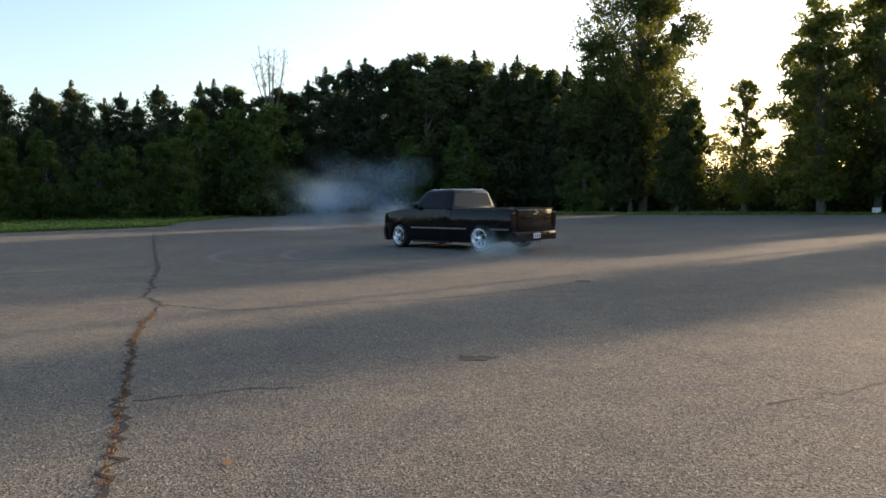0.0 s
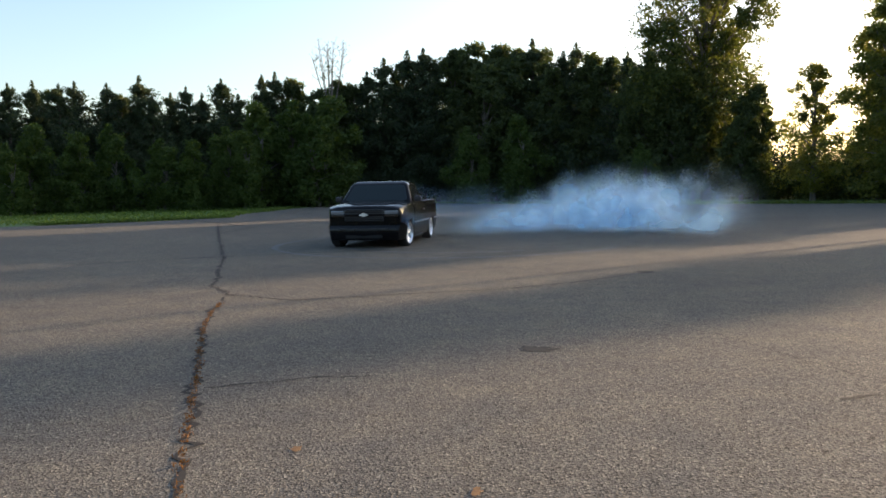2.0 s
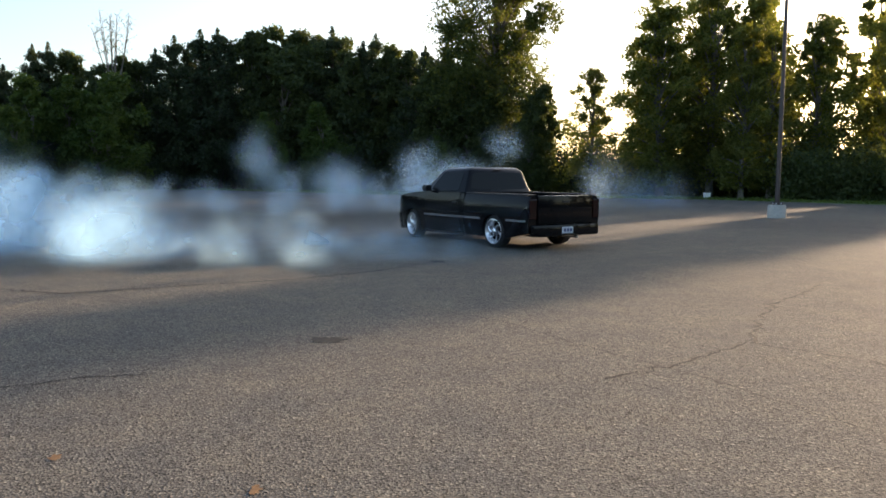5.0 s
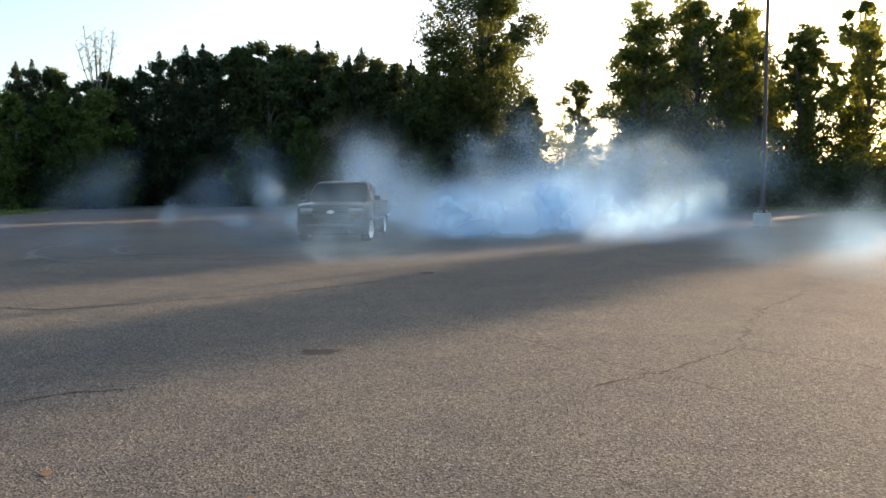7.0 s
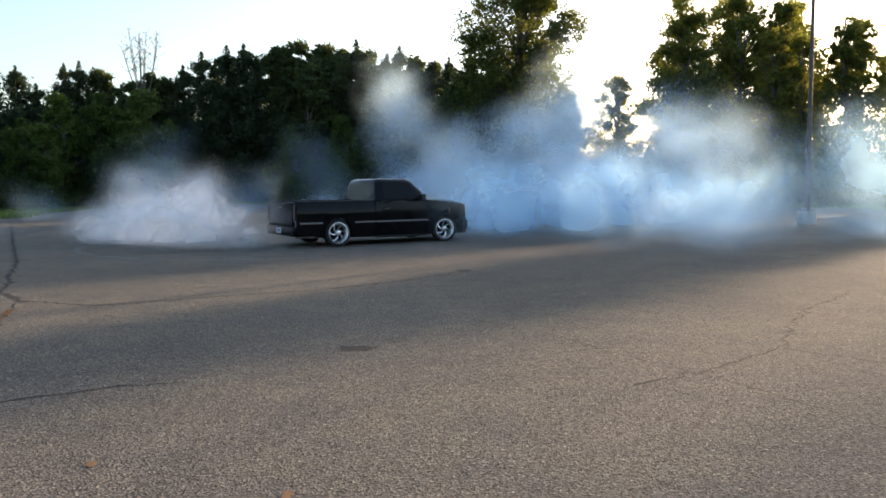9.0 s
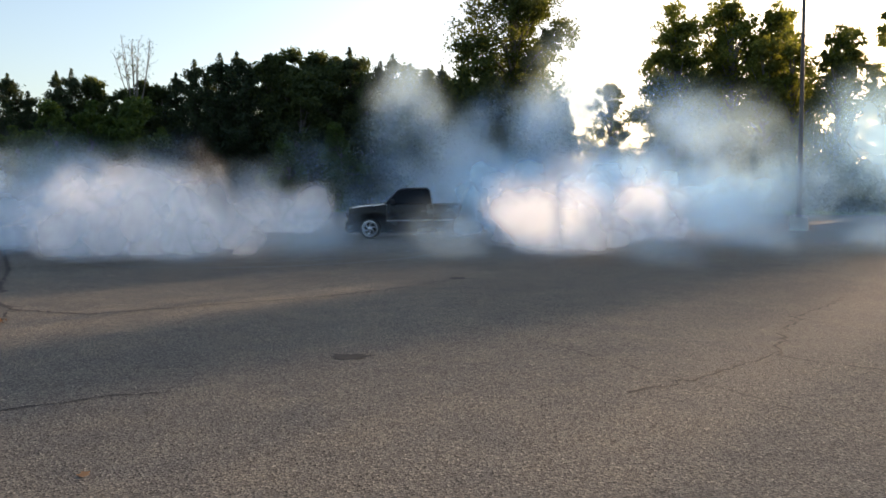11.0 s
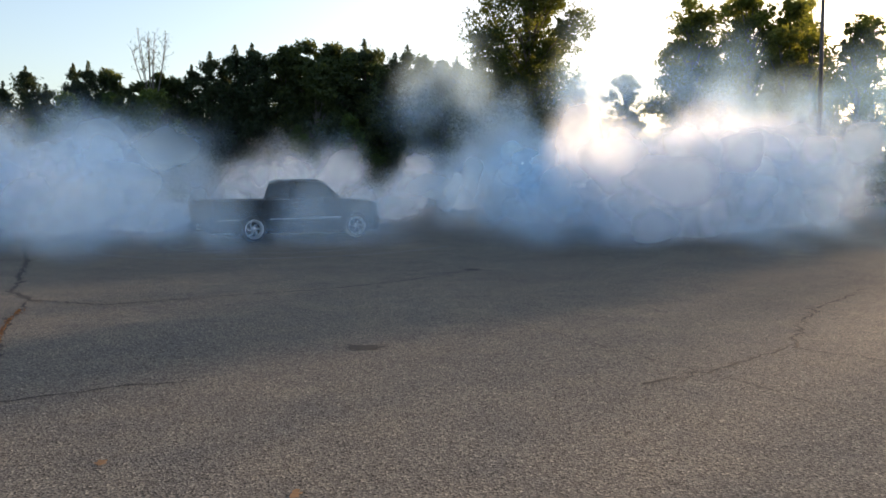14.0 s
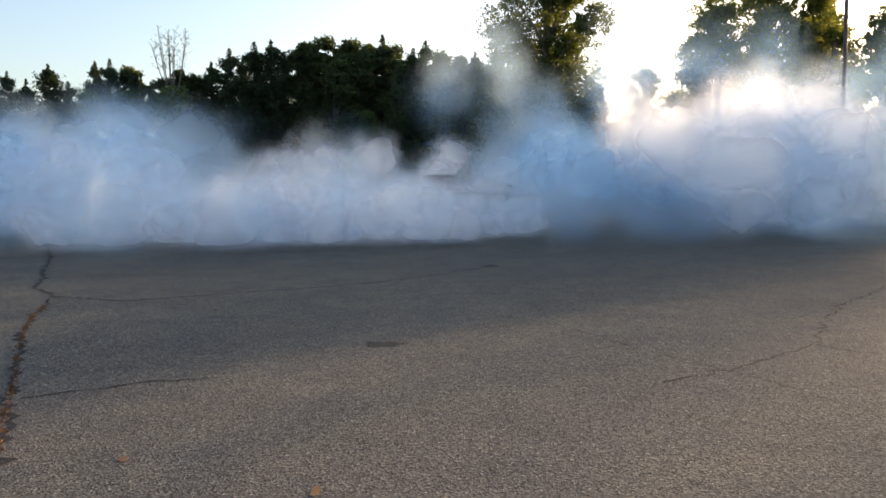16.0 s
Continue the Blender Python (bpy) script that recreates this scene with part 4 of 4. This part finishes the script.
# seconds, x, y, heading in degrees (0 faces +x, turning left grows)
TRUCK_PATH = [
    (0.0, 0.30, 21.98, 137.1),
    (0.2, 0.36, 22.12, 150.1),
    (0.4, 0.30, 22.25, 162.7),
    (0.6, 0.13, 22.35, 174.7),
    (0.8, -0.16, 22.41, 186.3),
    (1.0, -0.60, 22.40, 197.7),
    (1.2, -1.18, 22.31, 209.2),
    (1.4, -1.79, 22.13, 221.7),
    (1.6, -2.34, 21.84, 236.2),
    (1.8, -2.85, 21.44, 251.3),
    (2.0, -3.33, 20.92, 265.5),
    (2.2, -3.78, 20.33, 278.8),
    (2.4, -4.18, 19.68, 291.6),
    (2.6, -4.45, 19.00, 303.8),
    (2.8, -4.49, 18.34, 314.3),
    (3.0, -4.35, 17.69, 323.8),
    (3.2, -4.06, 17.07, 333.1),
    (3.4, -3.54, 16.53, 343.4),
    (3.6, -2.75, 16.11, 356.0),
    (3.8, -1.81, 15.82, 369.8),
    (4.0, -0.83, 15.66, 383.4),
    (4.2, 0.43, 15.65, 399.9),
    (4.4, 1.60, 15.80, 416.9),
    (4.6, 2.54, 16.10, 434.7),
    (4.8, 3.37, 16.56, 455.9),
    (5.0, 3.99, 17.21, 475.3),
    (5.2, 4.40, 17.99, 493.0),
    (5.4, 4.63, 18.85, 509.3),
    (5.6, 4.69, 19.73, 524.4),
    (5.8, 4.60, 20.59, 538.6),
    (6.0, 4.36, 21.38, 552.1),
    (6.2, 4.00, 22.05, 565.0),
    (6.4, 3.51, 22.57, 577.7),
    (6.6, 2.92, 22.91, 590.4),
    (6.8, 2.25, 23.08, 603.2),
    (7.0, 1.50, 23.06, 616.5),
    (7.2, 0.72, 22.90, 631.4),
    (7.4, 0.07, 22.63, 649.6),
    (7.6, -0.38, 22.27, 667.4),
    (7.8, -0.71, 21.85, 683.5),
    (8.0, -0.90, 21.39, 697.6),
    (8.2, -0.85, 20.96, 709.1),
    (8.4, -0.60, 20.59, 717.3),
    (8.6, -0.15, 20.34, 724.3),
    (8.8, 0.45, 20.25, 732.7),
    (9.0, 1.14, 20.34, 743.9),
    (9.2, 1.72, 20.59, 756.9),
    (9.4, 2.23, 20.98, 772.5),
    (9.6, 2.65, 21.49, 788.0),
    (9.8, 2.98, 22.07, 803.4),
    (10.0, 3.22, 22.70, 818.9),
    (10.2, 3.36, 23.36, 834.4),
    (10.4, 3.41, 24.02, 849.9),
    (10.6, 3.36, 24.65, 865.3),
    (10.8, 3.21, 25.23, 880.8),
    (11.0, 2.97, 25.74, 896.3),
    (11.2, 2.64, 26.15, 911.8),
    (11.4, 2.22, 26.44, 927.3),
    (11.6, 1.81, 26.60, 939.0),
    (11.8, 1.43, 26.64, 947.5),
    (12.0, 1.04, 26.53, 956.0),
    (12.2, 0.60, 26.30, 964.2),
    (12.4, -0.06, 25.96, 976.2),
    (12.6, -0.60, 25.54, 993.0),
    (12.8, -1.06, 25.06, 1012.0),
    (13.0, -1.61, 24.53, 1029.9),
    (13.2, -1.99, 23.97, 1047.1),
    (13.4, -2.11, 23.42, 1063.3),
    (13.6, -2.00, 22.93, 1078.2),
    (13.8, -1.72, 22.50, 1092.7),
    (14.0, -1.31, 22.17, 1107.3),
    (14.2, -0.82, 21.95, 1121.6),
    (14.4, -0.27, 21.86, 1137.5),
    (14.6, 0.31, 21.86, 1152.4),
    (14.8, 0.81, 21.97, 1167.4),
    (15.0, 1.20, 22.20, 1180.4),
    (15.2, 1.63, 22.52, 1195.7),
    (15.4, 1.90, 22.91, 1211.2),
    (15.6, 2.13, 23.35, 1226.7),
    (15.8, 2.35, 23.82, 1242.3),
    (16.0, 2.56, 24.29, 1257.9),
]


def truck_at(t):
    a = np.array(TRUCK_PATH)
    h = float(np.interp(t, a[:, 0], a[:, 3]))
    x, y = float(np.interp(t, a[:, 0], a[:, 1])), float(np.interp(t, a[:, 0], a[:, 2]))
    if t < 0:
        h += 68 * t
        x, y = x + 1.2 * t, y + 1.5 * t
    return x, y, h


# ---------- tyre smoke ----------
def puff_mesh(seed):
    """A billowing lump of smoke, one unit in radius."""
    bm = bmesh.new()
    bmesh.ops.create_icosphere(bm, subdivisions=3, radius=1.0)
    o = Vector((seed * 7.3, seed * 3.1, seed * 1.7))
    for v in bm.verts:
        n = v.co.normalized()
        r = 0.97 + 0.1 * noise.noise(n * 1.2 + o)
        v.co = n * max(0.4, r)
    me = bpy.data.meshes.new("smoke_puff")
    bm.to_mesh(me)
    bm.free()
    me.polygons.foreach_set("use_smooth", [True] * len(me.polygons))
    return me


# start, end, how many puffs, density, smallest and largest radius, tallest rise, drift in x and y, seconds until it thins out
BURSTS = [
    (-0.6, 0.5, 22, "mid", 0.7, 1.2, 2.2, 0.8, 1.0, 0.9),
    (0.5, 1.9, 42, "mid", 0.9, 1.6, 3.0, -0.15, 0.9, 1.5),
    (0.5, 2.0, 30, "thin", 1.1, 1.9, 3.0, 0.3, 0.9, 3.6),
    (1.9, 2.3, 5, "thin", 0.7, 1.2, 1.5, 0.3, 0.5, 3.0),
    (2.2, 4.3, 84, "mid", 0.8, 1.6, 3.0, -0.9, 0.7, 1.4),
    (4.3, 4.9, 18, "mid", 0.8, 1.4, 2.0, -1.6, 1.9, 0.7),
    (2.8, 4.8, 18, "haze", 1.4, 2.4, 2.0, -0.5, 2.2, 2.2),
    (5.0, 7.0, 30, "haze", 1.5, 2.6, 5.5, 0.4, 1.6, 4.5),
    (5.0, 5.6, 6, "haze", 1.2, 2.0, 0.3, 1.5, -1.5, 6.0),
    (5.9, 7.4, 26, "haze", 1.5, 2.6, 3.0, 0.7, 2.6, 9.0),
    (6.7, 7.6, 8, "thin", 0.7, 1.3, 1.5, 0.2, 0.5, 3.0),
    (7.6, 9.3, 74, "dense", 1.2, 2.0, 2.4, -0.5, 0.4, 2.2),
    (11.6, 12.9, 9, "thin", 0.9, 1.5, 2.0, 0.2, 0.9, 5.0),
    (12.9, 14.2, 22, "pale", 1.0, 1.8, 2.0, -0.9, 1.2, 9.0),
    (14.2, 15.6, 44, "dense", 1.0, 1.8, 2.0, -0.8, 0.5, 9.0),
]
# clouds that the truck leaves behind: first and last puff, how many, density, radii, where they spread to in x, y (and how y grows with x) and z, drift in x
CLOUDS = [
    (4.9, 6.7, 44, "mid", 1.3, 2.3, (3.5, 12.0), (21.0, 26.5), 0.0, (0.2, 1.2), 0.25),
    (4.9, 6.8, 24, "thin", 1.8, 3.0, (6.5, 14.0), (24.0, 31.0), 0.0, (1.0, 5.0), 0.3),
    (5.2, 6.8, 16, "thin", 1.6, 2.6, (0.5, 7.0), (25.0, 31.0), 0.0, (1.0, 4.5), 0.3),
    (5.2, 6.6, 12, "thin", 1.0, 1.6, (7.5, 11.5), (15.5, 19.5), 0.0, (0.3, 0.7), 0.15),
    (8.6, 11.3, 54, "pale", 1.7, 3.0, (-18.0, -5.0), (22.0, 30.0), 0.0, (0.3, 2.8), 0.05),
    (8.8, 11.3, 40, "dense", 1.4, 2.4, (-15.0, -6.5), (22.0, 27.0), 0.0, (0.2, 1.3), 0.05),
    (9.4, 11.3, 24, "dense", 1.3, 2.1, (-4.5, 4.0), (28.0, 31.0), 0.0, (0.2, 1.8), 0.2),
    (10.5, 11.2, 18, "pale", 1.2, 1.9, (-0.5, 3.5), (21.0, 24.0), 0.0, (0.4, 1.8), 1.7),
    (9.4, 11.2, 56, "dense", 1.3, 2.2, (4.0, 10.5), (12.6, 16.8), 0.81, (0.2, 2.0), 0.75),
    (10.2, 11.6, 34, "dense", 1.4, 2.3, (7.0, 11.5), (12.4, 15.4), 0.81, (0.4, 2.6), 1.2),
    (11.9, 13.6, 28, "dense", 1.5, 2.5, (8.0, 17.0), (12.6, 15.6), 0.81, (0.8, 3.6), 0.7),
    (8.8, 11.6, 26, "thin", 1.3, 2.0, (-11.0, 7.0), (15.8, 19.0), 0.0, (0.2, 0.45), 0.1),
    (13.2, 14.7, 36, "dense", 1.4, 2.2, (-15.0, -5.5), (21.0, 26.0), 0.0, (0.3, 1.4), 0.0),
    (14.5, 15.4, 56, "dense", 1.1, 1.9, (-8.0, 4.6), (17.4, 20.8), 0.0, (0.5, 2.0), 0.3),
]
TAU = 1.0


def smoke():
    rng = np.random.default_rng(2024)
    meshes = {}
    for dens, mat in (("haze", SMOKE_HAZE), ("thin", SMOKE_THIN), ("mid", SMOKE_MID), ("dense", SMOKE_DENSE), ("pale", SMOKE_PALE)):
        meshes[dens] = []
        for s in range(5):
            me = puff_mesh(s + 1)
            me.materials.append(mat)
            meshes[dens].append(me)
    made = []
    for t0, t1, count, dens, r0, r1, rise, wx, wy, life in BURSTS:
        for k in range(count):
            te = t0 + (t1 - t0) * (k + rng.uniform(0, 1)) / count
            x, y, h = truck_at(te)
            d = Vector((math.cos(radians(h)), math.sin(radians(h)), 0))
            lat = Vector((-d.y, d.x, 0))
            start = Vector((x, y, 0)) - d * rng.uniform(1.6, 3.0) + lat * rng.uniform(-0.7, 0.7)
            throw = -d * rng.uniform(1.2, 4.0) + lat * rng.normal() * 0.7
            drift = Vector((wx + rng.normal() * (0.75 if 4.5 < t0 < 7 else 0.25 if t0 < 9 else 0.5), wy + rng.normal() * 0.25, 0))
            life_k = life * rng.uniform(0.7, 1.4)
            rad = rng.uniform(r0, r1)
            lift = rise * rng.uniform(0, 1) ** 1.7
            ob = new("smoke_puff", meshes[dens][k % 5])
            ob.scale = (rad * rng.uniform(0.95, 1.3), rad, rad * rng.uniform(0.75, 1.0))
            tagged(ob, "billowing puff of white tyre smoke over the asphalt", "smoke", "tyre smoke", "stuff")
            roll = rng.uniform(0, 360)
            rows = []
            buried = -1.35 * rad
            for dt in (-30, -0.25, 0.0, 0.2, 0.5, 1.0, 1.8, 3.0, 4.0, 5.0, 6.5, 8.0, 10.0, 12.0, 17.0):
                t = te + dt
                e = max(0.0, dt)
                p = start + throw * TAU * (1 - math.exp(-e / TAU)) + drift * e
                z = buried if dt < 0 else buried + 1.55 * rad * (1 - math.exp(-(e + 0.1) / 0.4)) + lift * (1 - math.exp(-e / 2.6))
                z += (buried - z) * min(1.0, max(0.0, (e - life_k) / min(3.5, 1.1 * life)))
                rows.append((t, p.x, p.y, z))
            a = np.array(rows)
            ts = sorted({0.0, 16.0, *[round(r[0], 2) for r in rows if 0 < r[0] < 16]})
            keyed = []
            for t in ts:
                px, py, pz = (float(np.interp(t, a[:, 0], a[:, i])) for i in (1, 2, 3))
                keyed.append((t, pose(px, py, pz, 0, roll, math.degrees(math.atan2(-px, py)))))
            made.append((ob, keyed))
    for t0, t1, count, dens, r0, r1, xs, ys, slope, zs, wx in CLOUDS:
        for k in range(count):
            te = t0 + (t1 - t0) * (k + rng.uniform(0, 1)) / count
            x, y, h = truck_at(te)
            d = Vector((math.cos(radians(h)), math.sin(radians(h)), 0))
            start = Vector((x, y, 0)) - d * rng.uniform(1.6, 2.6)
            goal = Vector((rng.uniform(*xs), rng.uniform(*ys), 0))
            goal.y += slope * goal.x
            high = zs[0] + (zs[1] - zs[0]) * rng.uniform(0, 1) ** 1.5
            rad, sway = rng.uniform(r0, r1), wx * rng.uniform(0.5, 1.5)
            ob = new("smoke_puff", meshes[dens][k % 5])
            ob.scale = (rad * rng.uniform(1.0, 1.35), rad, rad * rng.uniform(0.8, 1.0))
            tagged(ob, "billowing puff of white tyre smoke over the asphalt", "smoke", "tyre smoke", "stuff")
            roll, keyed = rng.uniform(0, 360), []
            for t in sorted({0.0, 16.0, *[round(te + dt, 2) for dt in (-0.2, 0.15, 0.4, 0.8, 1.3, 2.0, 3.0, 4.5, 6.5) if te + dt < 16]}):
                e = max(0.0, t - te)
                go = 1 - math.exp(-e / 0.6)
                p = start.lerp(goal, go) + Vector((sway * e, 0, 0))
                z = -1.2 * rad * (1 - go) + high * (1 - math.exp(-e / 1.3)) + 0.12 * e if t > te else -1.3 * rad
                keyed.append((t, pose(p.x, p.y, z, 0, roll, math.degrees(math.atan2(-p.x, p.y)))))
            made.append((ob, keyed))
    # a thin veil of smoke that spreads over the lot towards the lamp post and rises before the trees; every other puff
    # is added to shade the ground
    for k in range(34):
        te = (5.8 + 2.6 * k / 16) if k < 16 else (8.6 + 2.8 * (k - 16) / 30)
        if k % 2:  # mostly out of view over the sunny side, put there to dim the lit asphalt
            side, far = rng.uniform(-5, 1), rng.uniform(17, 34)
            x, y = 0.629 * side + 0.777 * far, -0.777 * side + 0.629 * far
        else:
            x, y = rng.uniform(9, 21), rng.uniform(24, 36)
        rad = rng.uniform(1.8, 3.0)
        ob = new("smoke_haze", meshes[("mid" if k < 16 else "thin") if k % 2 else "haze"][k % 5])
        ob.scale = (rad * 1.2, rad, rad)
        tagged(ob, "thin veil of drifting tyre smoke, half of it added to shade the lot", "smoke", "tyre smoke", "stuff")
        roll, top = rng.uniform(0, 360), rng.uniform(0.5, 3.0 if k % 2 else 6.0)
        face = math.degrees(math.atan2(-x, y))
        rows = [(0.0, pose(x - 2, y, -1.4 * rad, 0, roll, face)), (te, pose(x - 2, y, -1.4 * rad, 0, roll, face)), (te + 1.6, pose(x - 0.6, y, -0.3 * rad + 0.3 * top, 0, roll, face)),
                (te + 4.0, pose(x + 0.4, y, 0.3 * rad + 0.75 * top, 0, roll, face)), (16.0, pose(x + 2.0, y + 0.5, 0.3 * rad + top, 0, roll, face))]
        made.append((ob, rows))
    # low warm haze that creeps over the asphalt on the sunny side
    for k in range(24):
        x, y = (rng.uniform(4, 15), rng.uniform(14, 20)) if k < 16 else (rng.uniform(-10, 8), rng.uniform(17, 20))
        rad, te = rng.uniform(1.2, 2.1), rng.uniform(6.2, 9.5) + (0 if k < 16 else 4)
        ob = new("smoke_haze", meshes["haze" if k % 3 else "thin"][k % 5])
        ob.scale = (rad * 1.5, rad, rad * 0.5)
        tagged(ob, "low haze of tyre smoke creeping over the asphalt", "smoke", "tyre smoke", "stuff")
        roll, face = rng.uniform(-15, 15), math.degrees(math.atan2(-x, y))
        made.append((ob, [(0.0, pose(x - 1, y + 1.5, -1.2 * rad, 0, roll, face)), (te, pose(x - 1, y + 1.5, -1.2 * rad, 0, roll, face)),
                          (te + 1.8, pose(x, y, 0.2 * rad, 0, roll, face)), (16.0, pose(x + 3, y + 0.5, 0.35 * rad, 0, roll, face))]))
    # thin smoke that gathers before the woods as the rounds go on
    for k in range(16):
        x, y = rng.uniform(-16, 18), rng.uniform(31, 42)
        rad, te, top = rng.uniform(1.8, 3.2), rng.uniform(5.0, 11.0), rng.uniform(1.0, 7.0)
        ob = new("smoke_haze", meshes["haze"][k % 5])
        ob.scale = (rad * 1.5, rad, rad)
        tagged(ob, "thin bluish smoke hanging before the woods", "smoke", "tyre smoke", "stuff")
        roll, face = rng.uniform(-40, 40), math.degrees(math.atan2(-x, y))
        made.append((ob, [(0.0, pose(x, y, -1.4 * rad, 0, roll, face)), (te - 2, pose(x, y, -1.4 * rad, 0, roll, face)), (te, pose(x, y, 0.3 * rad, 0, roll, face)),
                          (te + 3, pose(x + 0.6, y, 0.2 * rad + 0.8 * top, 0, roll, face)), (18.0, pose(x + 1.5, y + 0.5, 0.2 * rad + top, 0, roll, face))]))
    # old haze left by earlier rounds, drifting low before the woods
    for k in range(9):
        x, y = rng.uniform(-12, -2), rng.uniform(30, 40)
        rad = rng.uniform(1.4, 2.4)
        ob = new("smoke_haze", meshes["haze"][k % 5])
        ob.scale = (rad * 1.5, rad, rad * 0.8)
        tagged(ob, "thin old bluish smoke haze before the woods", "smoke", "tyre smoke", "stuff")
        roll, z = rng.uniform(-25, 25), rng.uniform(0.0, 2.4)
        face = math.degrees(math.atan2(-x, y))
        made.append((ob, [(0.0, pose(x, y, z, 0, roll, face)), (1.2, pose(x + 0.4, y, z, 0, roll, face)), (3.2, pose(x + 1.0, y + 0.5, -1.3 * rad, 0, roll, face)), (16.0, pose(x + 1.0, y + 0.5, -1.4 * rad, 0, roll, face))]))
    return made


SMOKE = smoke()


def motions():
    a = np.array(TRUCK_PATH)
    walk(truck, [(t, pose(x, y, 0, 0, 0, h)) for t, x, y, h in TRUCK_PATH])
    for w, x, s in WHEELS:
        rows = []
        for i in range(161):
            t = i * 0.1
            step = 62 if x > 0 else 83
            steer = 0 if x < 0 else -8
            m = pose(x, s * TRACK, HUB_Z) @ pose(0, 0, 0, 0, 0, steer + (0 if s > 0 else 180)) @ pose(0, 0, 0, 0, s * step * i)
            rows.append((t, m))
        walk(w, rows)
    for ob, rows in SMOKE:
        walk(ob, rows)


motions()
